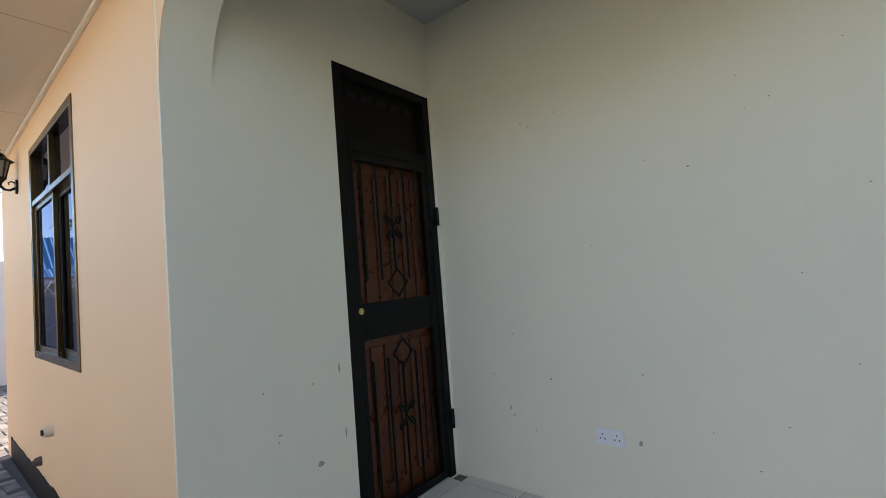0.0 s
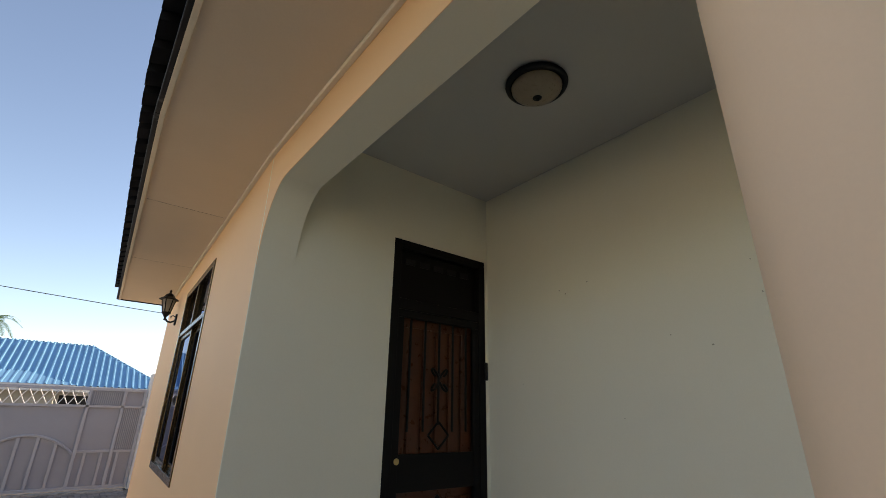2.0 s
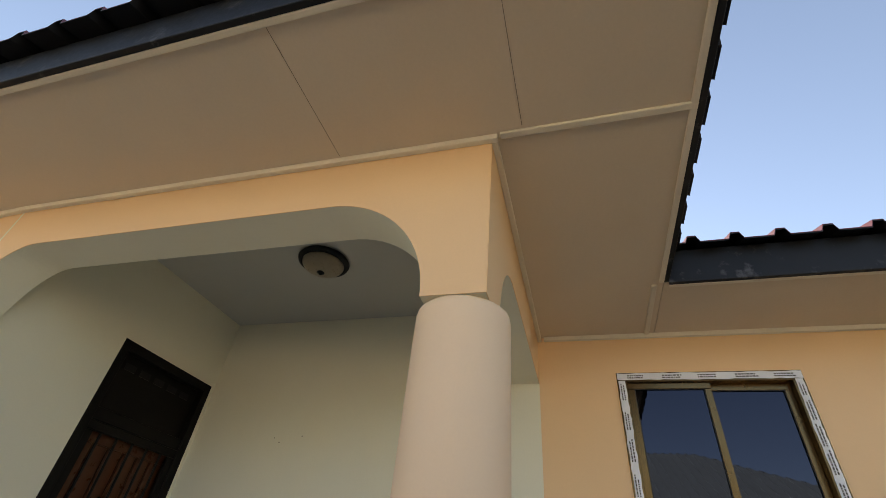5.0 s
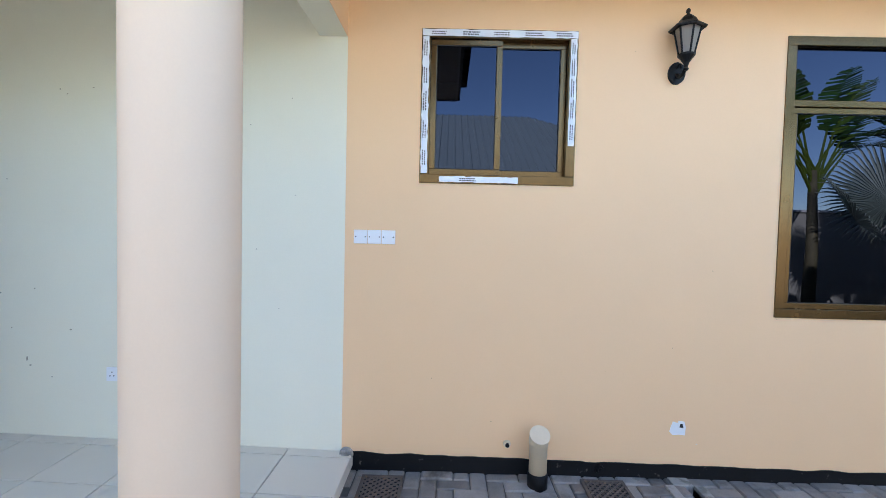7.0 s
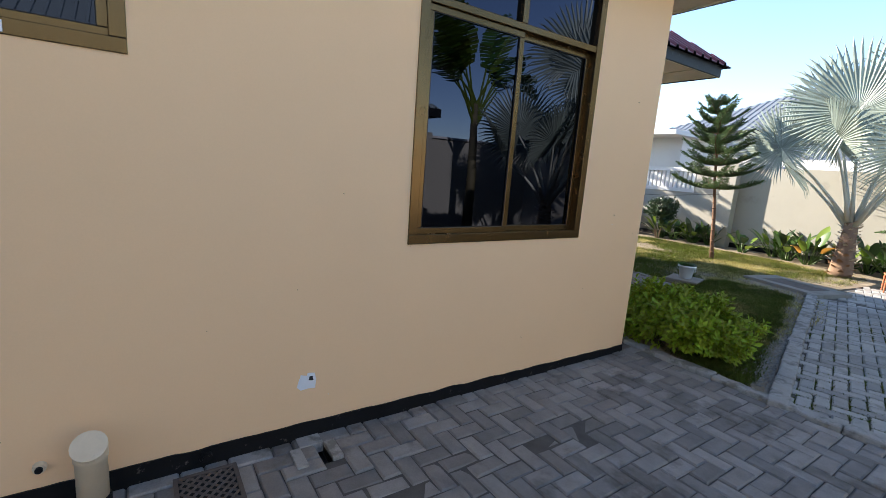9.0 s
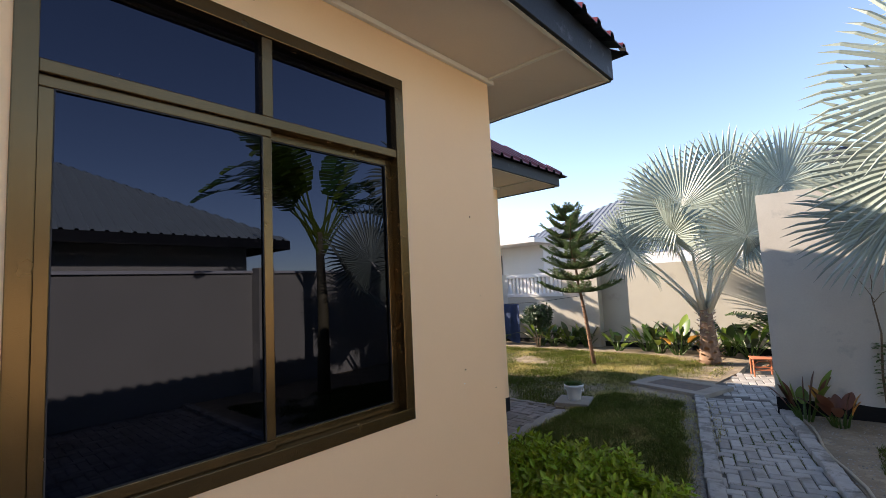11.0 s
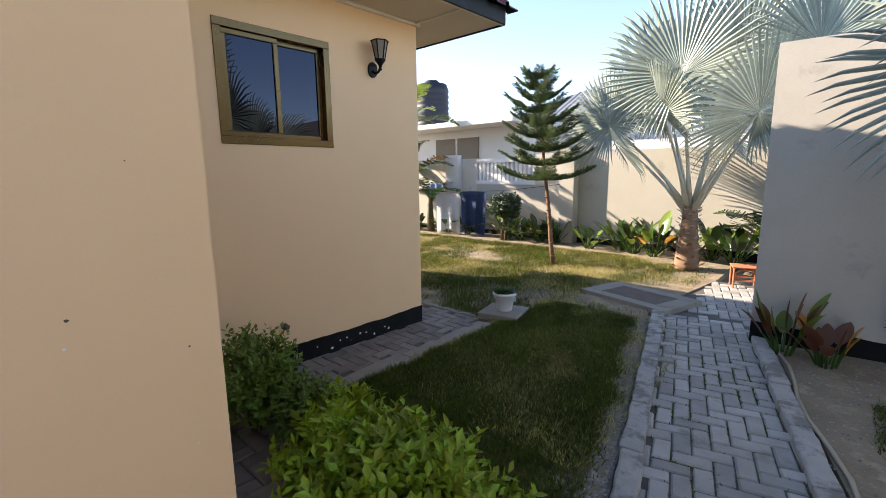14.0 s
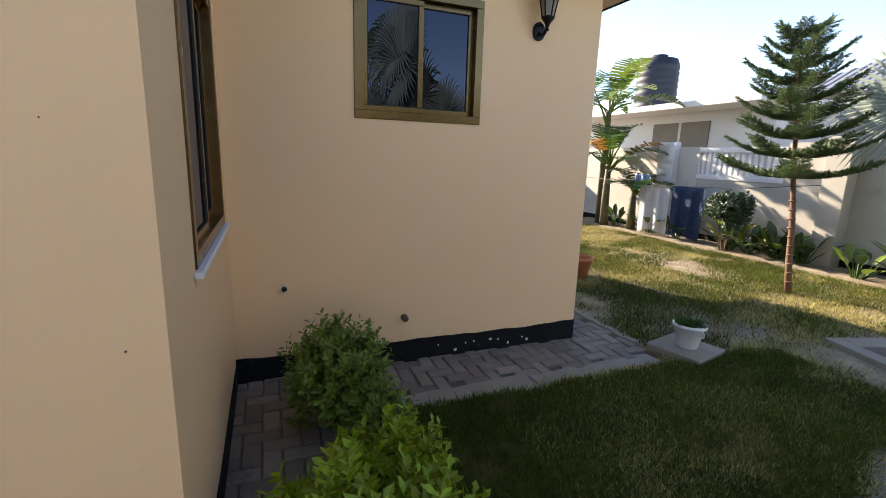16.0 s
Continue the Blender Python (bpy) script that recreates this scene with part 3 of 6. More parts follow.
slab("court_bed", [(XB + 0.1, YR + 0.1), (XB + 0.1, -5.06), (3.3, -5.30), (4.02, -5.62), (4.02, -7.95), (11.2, -7.95), (11.2, -7.4), (XC + 0.1, -7.4), (XC + 0.1, YR + 0.1)], -0.3, -0.012, JOINT, "dark sandy joints of the paved strip round the house", "paving")
slab("path_bed", [on_path(-0.15, -1.52)[:2], on_path(0.87, -1.52)[:2], on_path(0.87, 3.2)[:2], (2.75, -11.5), (1.9, -11.5), on_path(-0.15, 3.2)[:2]], -0.3, -0.012, JOINT, "dark sandy joints of the garden path", "path")
slab("lawn_soil", [(2.0, -5.17), (2.95, -5.17), (3.26, -5.33), (4.0, -5.66), (4.0, -8.0), (12.0, -8.0), (12.0, -13.6), (2.76, -13.6), (2.76, -11.5), (on_path(0.88, 3.2)[0], on_path(0.88, 3.2)[1]), on_path(0.88, -1.45)[:2]], -0.3, 0.006, SOIL, "brown lawn soil with thin grass", "lawn")
slab("bed_soil", [(1.25, -5.17), (-3.3, -5.17), (-3.3, -9.75), (1.80, -9.42), on_path(-0.16, 2.8)[:2], on_path(-0.16, -1.45)[:2]], -0.3, 0.004, SOIL, "brown planting bed soil", "ground")


def kerb(name, p, q, w, h, z=-0.06, n=1, label="weathered concrete kerb stones", mat=CONCRETE):
    """A row of kerb stones from p to q."""
    p, q = Vector((*p, 0)), Vector((*q, 0))
    d = q - p
    k = thing(name, None, label, "kerb", kind="structure")
    for i in range(n):
        a = p + d * (i / n)
        m = Matrix.Translation(a + Vector((0, 0, z + random.uniform(-0.010, 0.008)))) @ Matrix.Rotation(math.atan2(d.y, d.x) + random.uniform(-0.016, 0.016), 4, "Z")
        bm = box(bmesh.new(), 0.004, d.length / n - 0.004, 0, w, 0, h, m, 0.014)
        long = [e for e in bm.edges if e.calc_length() > 0.3]
        if long:
            bmesh.ops.subdivide_edges(bm, edges=long, cuts=9, use_grid_fill=True)
        for v in bm.verts:
            if v.co.z > z + h * 0.4:
                v.co += Vector((noise.noise(v.co * 13), noise.noise(v.co * 13 + Vector((9, 0, 0))), noise.noise(v.co * 17))) * 0.011
        part("kerb_stone", bm, mat, k)
    return k


kerb("kerb_yard", (-3.3, -5.16), (3.0, -5.10), 0.10, 0.095, n=8)
kerb("kerb_path_east", on_path(0.73, 3.15)[:2], on_path(0.73, -1.48)[:2], -0.12, 0.10, n=8)
kerb("kerb_path_east_haunch", on_path(0.855, 3.0)[:2], on_path(0.855, -1.40)[:2], -0.09, 0.055, n=4, label="rough concrete haunching beside the kerb", mat=DIRTY_CONCRETE)
kerb("kerb_path_west", on_path(-0.01, -1.50)[:2], on_path(-0.01, 2.75)[:2], -0.12, 0.11, n=7)
kerb("kerb_court", (4.0, -5.62), (4.06, -7.95), 0.20, 0.072, n=2, label="sloping concrete edging beside the paved strip", mat=DIRTY_CONCRETE)
kerb("kerb_south", (4.45, -8.06), (11.2, -8.02), 0.08, 0.075, n=9, mat=DIRTY_CONCRETE)
kerb("kerb_court_front", (3.0, -5.08), (4.02, -5.60), -0.07, 0.07, n=2)
tagged(part("pot_slab", boxed(-0.22, 0.22, -0.22, 0.22, -0.05, 0.06, m=Matrix.Translation((4.17, -8.27, 0)) @ Matrix.Rotation(0.25, 4, "Z"), bevel=0.012), DIRTY_CONCRETE), "square weathered concrete slab under the flower pot", "slab")

# manhole
mh = thing("manhole", Matrix.Translation((3.30, -9.88, 0)) @ Matrix.Rotation(-0.30, 4, "Z"), "raised concrete manhole surround with a grey cover", "manhole")
bm = bmesh.new()
for a in ((-0.60, 0.56, -0.37, -0.22), (-0.60, 0.56, 0.22, 0.37), (-0.60, -0.40, -0.22, 0.22), (0.36, 0.56, -0.22, 0.22)):
    box(bm, *a, -0.05, 0.052, bevel=0.008)
part("surround", bm, DIRTY_CONCRETE, mh)
part("cover", boxed(-0.395, 0.355, -0.215, 0.215, -0.02, 0.044, bevel=0.008), RUST, mh, "grey cast manhole cover")

# garden walls
w0 = Vector((2.03, -9.13))
wd = Vector((-0.996, -0.085)).normalized()
w1 = w0 + wd * 5.4
slab("wall_garden", [tuple(w0), tuple(w1), (w1.x + 0.015, w1.y - 0.18), (w0.x - 0.03, w0.y - 0.18)], -0.1, 2.58, GREY_WALL, "grey cement rendered garden wall, half in shade", "wall")
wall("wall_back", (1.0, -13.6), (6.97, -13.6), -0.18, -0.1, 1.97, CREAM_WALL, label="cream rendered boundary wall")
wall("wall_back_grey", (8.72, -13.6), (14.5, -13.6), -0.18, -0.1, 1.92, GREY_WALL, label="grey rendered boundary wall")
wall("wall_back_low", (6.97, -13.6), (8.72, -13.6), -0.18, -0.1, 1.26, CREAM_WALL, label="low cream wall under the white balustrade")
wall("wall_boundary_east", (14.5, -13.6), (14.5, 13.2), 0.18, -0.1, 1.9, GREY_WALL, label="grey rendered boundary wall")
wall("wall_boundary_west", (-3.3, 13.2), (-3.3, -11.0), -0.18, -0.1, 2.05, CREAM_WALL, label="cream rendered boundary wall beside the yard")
tagged(part("coping_west", boxed(-3.53, -3.25, -11.0, 13.2, 2.05, 2.10, bevel=0.01), WHITE_WALL), "white painted wall coping", "coping", kind="structure")
tagged(part("wall_pilaster", boxed(5.90, 6.24, -13.6, -13.36, -0.1, 2.04, bevel=0.008), CREAM_WALL), "cream rendered pilaster of the boundary wall", "pilaster", kind="structure")
tagged(part("wall_post", boxed(9.22, 9.66, -13.6, -13.44, 0.0, 2.02, bevel=0.008), WHITE_WALL), "white painted wall post", "pilaster", kind="structure")
bal = thing("balustrade", None, "white painted balustrade with slim upright slots", "balustrade", kind="structure")
part("rail", boxed(6.97, 8.72, -13.72, -13.58, 1.80, 1.90, bevel=0.006), WHITE_WALL, bal)
part("rail", boxed(6.97, 8.72, -13.72, -13.58, 1.262, 1.36, bevel=0.006), WHITE_WALL, bal)
for k in range(15):
    x = 7.0 + k * 0.121
    part("baluster", boxed(x, x + 0.075, -13.69, -13.61, 1.36, 1.80, bevel=0.006), WHITE_WALL, bal)


# ---- gate and the neighbours ----
gate = thing("gate", Matrix.Translation((0, 12.55, 0)), "tall grey steel sliding gate with arched panels and lattice, shut", "gate")
GX0, GX1, GZ = -3.2, 1.95, 2.0
part("sheet", boxed(GX0, GX1, 0.02, 0.03, 0.06, 1.62), GATE_PAINT, gate)
part("sheet", boxed(0.96, GX1, 0.02, 0.03, 1.62, GZ), GATE_PAINT, gate)
part("sheet", boxed(GX0, -0.62, 0.02, 0.03, 1.62, GZ), GATE_PAINT, gate)
for z, h in ((0.04, 0.06), (GZ - 0.06, 0.06), (1.60, 0.05)):
    part("rail", boxed(GX0, GX1, -0.03, 0.02, z, z + h, bevel=0.004), GATE_RAIL_LIT, gate)
part("rail", boxed(0.93, GX1, -0.025, 0.02, 0.72, 0.77, bevel=0.004), GATE_RAIL_LIT, gate)
for x in (-3.2, -2.2, -1.35, -0.66, 0.90, 1.52, 1.90):
    part("stile", boxed(x, x + 0.06, -0.03, 0.02, 0.1, GZ - 0.06, bevel=0.004), GATE_RAIL_LIT, gate)
for cx in (-1.93, 0.15):
    pts = [(cx - 0.75 + 1.5 * k / 14, -0.01, 0.70 + 0.36 * math.sin(math.pi * k / 14) ** 0.8) for k in range(15)]
    part("arch", tube(bmesh.new(), pts, 0.026, 6), GATE_RAIL_LIT, gate)
    for k in range(1, 5):
        x = cx - 0.75 + 0.3 * k
        part("upright", boxed(x - 0.025, x + 0.025, -0.02, 0.02, 0.1, 0.70 + 0.36 * math.sin(math.pi * k / 5) ** 0.8, bevel=0.004), GATE_RAIL_LIT, gate)
for k in range(3):
    part("upright", boxed(1.08 + 0.28 * k, 1.13 + 0.28 * k, -0.02, 0.02, 0.1, 0.74, bevel=0.004), GATE_RAIL_LIT, gate)
for k in range(14):
    part("slat", boxed(1.00 + 0.036 * k, 1.018 + 0.036 * k, -0.012, 0.018, 1.66, GZ - 0.07), GATE_RAIL_LIT, gate)
    if k < 10:
        part("slat", boxed(1.60 + 0.034 * k, 1.617 + 0.034 * k, -0.012, 0.018, 0.78, 1.60), GATE_RAIL_LIT, gate)
for k in range(9):
    x = -0.58 + 0.168 * k
    bm = bmesh.new()
    rod(bm, (x, 0, 1.65), (x + 0.16, 0, 1.94), 0.010, n=5)
    rod(bm, (x + 0.16, 0.012, 1.65), (x, 0.012, 1.94), 0.010, n=5)
    part("lattice", bm, WHITE_WALL, gate, "white crossed lattice bars")
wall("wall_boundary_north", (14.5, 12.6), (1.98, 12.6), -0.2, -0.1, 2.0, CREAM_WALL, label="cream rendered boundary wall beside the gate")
tagged(part("gate_post", boxed(1.97, 2.4, 12.45, 12.85, 0, 2.35, bevel=0.01), WHITE_WALL), "white gate post with a stepped cap", "gate post", kind="structure")
tagged(part("gate_threshold", boxed(-3.2, 1.9, 12.30, 12.52, -0.05, 0.03, bevel=0.01), CONCRETE), "pale concrete gate threshold", "threshold", kind="structure")


def neighbour(name, x0, x1, y0, y1, eave, over, wall_mat, roof_mat, label, pitch_scale=1.0, openings=()):
    house = thing(name, None, label, "house")
    bm = bmesh.new()
    box(bm, x0, x1, y0, y1, -0.05, eave)
    part("wall", bm, wall_mat, house)
    bm = hip_roof("r", x0 - over, x1 + over, y0 - over, y1 + over, eave, roof_mat, "")
    for v in bm.verts:
        v.co.z = eave + (v.co.z - eave) * pitch_scale
    part("roof", bm, roof_mat, house)
    bm = bmesh.new()
    ring_pts = ((x0 - over, x1 + over, y0 - over, y0 - over + 0.03), (x0 - over, x1 + over, y1 + over - 0.03, y1 + over), (x0 - over, x0 - over + 0.03, y0 - over + 0.03, y1 + over - 0.03), (x1 + over - 0.03, x1 + over, y0 - over + 0.03, y1 + over - 0.03))
    for a in ring_pts:
        box(bm, *a, eave - 0.2, eave - 0.004)
    part("fascia", bm, FASCIA if roof_mat is not BLUE_ROOF else WHITE_WALL, house)
    for (px, py, pz, w, h, axis) in openings:
        a = (px - w / 2, px + w / 2, py - 0.03, py + 0.03) if axis == "x" else (px - 0.03, px + 0.03, py - w / 2, py + w / 2)
        wn_ = part("window", boxed(*a, pz, pz + h), RUBBER, house, "dark window")
        f = 0.05
        bm = bmesh.new()
        if axis == "x":
            for b in ((px - w / 2 - f, px + w / 2 + f, pz - f, pz), (px - w / 2 - f, px + w / 2 + f, pz + h, pz + h + f), (px - w / 2 - f, px - w / 2, pz, pz + h), (px + w / 2, px + w / 2 + f, pz, pz + h)):
                box(bm, b[0], b[1], py - 0.04, py + 0.04, b[2], b[3])
        else:
            for b in ((py - w / 2 - f, py + w / 2 + f, pz - f, pz), (py - w / 2 - f, py + w / 2 + f, pz + h, pz + h + f), (py - w / 2 - f, py - w / 2, pz, pz + h), (py + w / 2, py + w / 2 + f, pz, pz + h)):
                box(bm, px - 0.04, px + 0.04, b[0], b[1], b[2], b[3])
        part("frame", bm, WHITE_WALL, wn_)
    return house


neighbour("blue_roof_house", -7.0, 3.0, 20.6, 24.9, 2.30, 0.5, WHITE_WALL, BLUE_ROOF, "low white house with a bright blue ribbed hip roof", 0.85, ((-0.9, 20.6, 0.9, 1.2, 1.1, "x"), (0.9, 20.6, 0.9, 1.2, 1.1, "x"), (-4.5, 20.6, 0.9, 1.2, 1.1, "x")))
neighbour("blue_roof_porch", -4.2, 0.2, 18.9, 20.6, 2.26, 0.45, CREAM_WALL, BLUE_ROOF, "projecting porch with a blue ribbed hip roof", 0.45)
neighbour("far_blue_house", 3.5, 11.0, 27.0, 34.0, 2.9, 0.6, WHITE_WALL, BLUE_ROOF, "white house with a blue roof farther off", 0.4)
neighbour("grey_roof_house", -13.0, -5.3, -7.0, 7.5, 2.85, 0.7, GREY_WALL, TEAL_ROOF, "grey house with a grey-green ribbed roof beyond the wall", 0.75, ((-5.3, 1.0, 1.0, 1.3, 1.2, "y"), (-5.3, 5.0, 1.0, 1.3, 1.2, "y")))
neighbour("slate_roof_house", -3.0, 10.5, -28.0, -18.5, 3.35, 0.5, WHITE_WALL, SLATE_ROOF, "white house with a grey roof behind the garden", 0.70)
# flat-roofed white house beyond the garden
fh = thing("white_house", None, "white flat-roofed house with a projecting roof slab beyond the wall", "house")
part("wall", boxed(8.6, 20.0, -17.8, -15.6, -0.05, 2.90), WHITE_WALL, fh)
part("roof_slab", boxed(8.3, 20.3, -17.9, -14.6, 2.90, 3.05, bevel=0.01), WHITE_WALL, fh)
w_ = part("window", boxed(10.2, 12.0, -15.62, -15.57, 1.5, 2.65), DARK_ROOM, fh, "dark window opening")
part("frame", boxed(11.05, 11.13, -15.66, -15.57, 1.5, 2.65), WHITE_WALL, w_)
tank = thing("water_tank", pose(13.6, -17.1, 3.05), "ribbed black plastic water tank on the flat roof", "water tank")
prof = [(0.62, 0.0)]
for k in range(8):
    prof += [(0.62, 0.05 + k * 0.2), (0.635, 0.09 + k * 0.2), (0.635, 0.16 + k * 0.2), (0.62, 0.2 + k * 0.2)]
part("tank_body", lathe(bmesh.new(), prof + [(0.55, 1.78), (0.25, 1.86), (0.25, 1.92)], 28), TANK, tank, smooth=True)
tank2 = thing("water_tank", pose(1.2, -17.0, 0), "black plastic water tank on a concrete tower", "water tank")
part("tower", boxed(-0.7, 0.7, -0.7, 0.7, 0, 3.4), GREY_WALL, tank2)
bm = lathe(bmesh.new(), [(r, z * 0.55 + 3.4) for r, z in prof] + [(0.5, 4.42), (0.25, 4.48), (0.25, 4.54)], 28)
part("tank_body", bm, TANK, tank2, smooth=True)
# overhead wire
cable = part("overhead_wire", tube(bmesh.new(), [(-14 + k * 3.0, 16.5 + k * 0.3, 5.45 - 0.04 * k - 0.5 * math.sin(math.pi * k / 12)) for k in range(13)], 0.012, 5), CABLE)
tagged(cable, "thin black overhead wire", "cable")
for nm, px, py in (("wire_pole", -14.0, 16.5), ("wire_pole", 22.0, 20.1)):
    tagged(part(nm, rod(bmesh.new(), (px, py, -0.05), (px, py, 5.7), 0.09, 0.07), TWIG), "wooden pole carrying the overhead wire", "pole", "wire poles")

hose = part("garden_hose", tube(bmesh.new(), [on_path(-0.165 - 0.03 * math.sin(k * 1.3), -1.3 + 0.3 * k, 0.016) for k in range(13)], 0.013, 8), HOSE, smooth=True)
tagged(hose, "cream plastic pipe lying along the path kerb", "pipe")

tagged(part("wall_pilaster_west", boxed(-3.30, -3.02, -6.50, -6.18, -0.1, 2.14, bevel=0.008), CREAM_WALL), "cream rendered pilaster of the boundary wall", "pilaster", kind="structure")


# ---- windows, door, lamps, wall fittings ----
WEST = Matrix(((0, 1, 0, 0), (-1, 0, 0, 0), (0, 0, 1, 0), (0, 0, 0, 1)))


def facing_west(x, y, z, skew=0.0):
    """Local x runs south along a west-facing wall, local y into it."""
    return Matrix.Translation((x, y, z)) @ Matrix.Rotation(-skew, 4, "Z") @ WEST


def ring(bm, x0, x1, z0, z1, w, y0, y1, bev=0.003):
    box(bm, x0, x1, y0, y1, z0, z0 + w, bevel=bev)
    box(bm, x0, x1, y0, y1, z1 - w, z1, bevel=bev)
    box(bm, x0, x0 + w, y0, y1, z0 + w, z1 - w, bevel=bev)
    box(bm, x1 - w, x1, y0, y1, z0 + w, z1 - w, bevel=bev)
    return bm


def window(name, m, w, h, transom=0.0, film=False):
    win = thing(name, m, "bronze aluminium sliding window with dark tinted glass" + (", white film on its frame" if film else ""), "window", kind="structure")
    part("window_frame", ring(bmesh.new(), 0, w, 0, h, 0.055, -0.008, 0.085), BRONZE, win)
    top = h - 0.055
    if transom:
        bm = box(bmesh.new(), 0.055, w - 0.055, -0.004, 0.08, h - transom - 0.04, h - transom, bevel=0.003)
        part("transom_bar", bm, BRONZE, win)
        bm = box(bmesh.new(), w / 2 - 0.022, w / 2 + 0.022, -0.002, 0.07, h - transom, h - 0.055, bevel=0.003)
        part("transom_post", bm, BRONZE, win)
        for a, b in ((0.055, w / 2 - 0.022), (w / 2 + 0.022, w - 0.055)):
            p = part("transom_pane", boxed(a, b, 0.030, 0.035, h - transom, h - 0.055), WINDOW_GLASS, win)
            p.visible_shadow = False
        top = h - transom - 0.04
    for k, (a, b, y) in enumerate(((0.055, w / 2 + 0.02, 0.012), (w / 2 - 0.02, w - 0.055, 0.044))):
        sash = part("sash", ring(bmesh.new(), a, b, 0.055, top, 0.036, y, y + 0.028), BRONZE, win)
        p = part("pane", boxed(a + 0.03, b - 0.03, y + 0.011, y + 0.016, 0.085, top - 0.03), WINDOW_GLASS, sash)
        p.visible_shadow = False
        part("gasket", ring(bmesh.new(), a + 0.034, b - 0.034, 0.089, top - 0.034, 0.005, y + 0.002, y + 0.010, 0), RUBBER, sash)
    part("track", boxed(0.06, w - 0.06, 0.074, 0.083, 0.055, 0.075), RUBBER, win)
    if film:
        for n, (a, b, c, d) in enumerate(((0.004, w - 0.004, h - 0.046, h - 0.006), (0.006, 0.046, 0.06, h - 0.05), (w - 0.046, w - 0.008, 0.24, h - 0.05), (0.12, 0.60, 0.008, 0.044))):
            N = 26
            along_x = (b - a) > (d - c)
            L = (b - a) if along_x else (d - c)
            lo, hi = [], []
            for i in range(N + 1):
                f, j0, j1 = i / N, random.uniform(-0.002, 0.003), random.uniform(-0.003, 0.002)
                lo.append((a + L * f, c + j0) if along_x else (a + j0, c + L * f))
                hi.append((a + L * f, d + j1) if along_x else (b + j1, c + L * f))
            bm = prism(bmesh.new(), lo + hi[::-1], -0.0125, -0.0085)
            strip_ob = part("protective_film", bm, FILM, win, "torn white protective film")
            bm = bmesh.new()
            for i in range(5):
                s = L * (0.06 + 0.2 * i)
                for row in (0.3, 0.62):
                    x = s
                    for kk in range(7):
                        wd_ = random.choice((0.006, 0.010, 0.014))
                        if x + wd_ > L - 0.02 or n == 3 and i != 1:
                            break
                        if along_x:
                            box(bm, a + x, a + x + wd_, -0.0150, -0.0130, c + (d - c) * row - 0.003, c + (d - c) * row + 0.003)
                        else:
                            box(bm, a + (b - a) * row - 0.003, a + (b - a) * row + 0.003, -0.0150, -0.0130, c + x, c + x + wd_)
                        x += wd_ + 0.004
            part("print", bm, FILM_PRINT, strip_ob, "small unreadable black print")
    return win


sk = math.atan(SK)
window("window_1", facing_west(xa(5.27), 5.27, 1.07, sk), 1.46, 1.63, 0.42)
window("window_2", facing_west(XB, -0.448, 1.79), 0.938, 0.925, film=True)
window("window_3", facing_west(XB, -2.632, 1.022), 1.44, 1.69, 0.375)
window("window_4", Matrix.Translation((XB + 0.5, YR, 1.115)), 1.14, 1.599, 0.42)
window("window_5", facing_west(XC, YR + 0.2 - 0.998, 1.768), 0.909, 0.832)
# white sill under the return window
part("window_sill", boxed(XB + 0.46, XB + 1.68, YR - 0.03, YR + 0.0, 1.09, 1.113, bevel=0.004), FILM, bpy.data.objects["window_4"]).matrix_parent_inverse = bpy.data.objects["window_4"].matrix_basis.inverted()
# curtains inside
def curtain(x0, y0, y1, z0, z1):
    bm = bmesh.new()
    N = 60
    a, b = [], []
    for i in range(N + 1):
        y = y0 + (y1 - y0) * i / N
        x = x0 + 0.03 * math.sin(i * 0.9) + 0.01 * math.sin(i * 2.3)
        a.append(bm.verts.new((x, y, z0)))
        b.append(bm.verts.new((x, y, z1)))
    for i in range(N):
        bm.faces.new((a[i], a[i + 1], b[i + 1], b[i]))
    bmesh.ops.solidify(bm, geom=bm.faces[:], thickness=0.004)
    return tagged(part("curtain", bm, CURTAIN, smooth=True), "brown patterned curtain hanging behind the window", "curtain", "curtains behind windows")


curtain(XB + 0.32, -2.6, -4.2, 0.10, 2.85)
curtain(XC + 0.32, -5.6, -6.6, 0.10, 2.7)


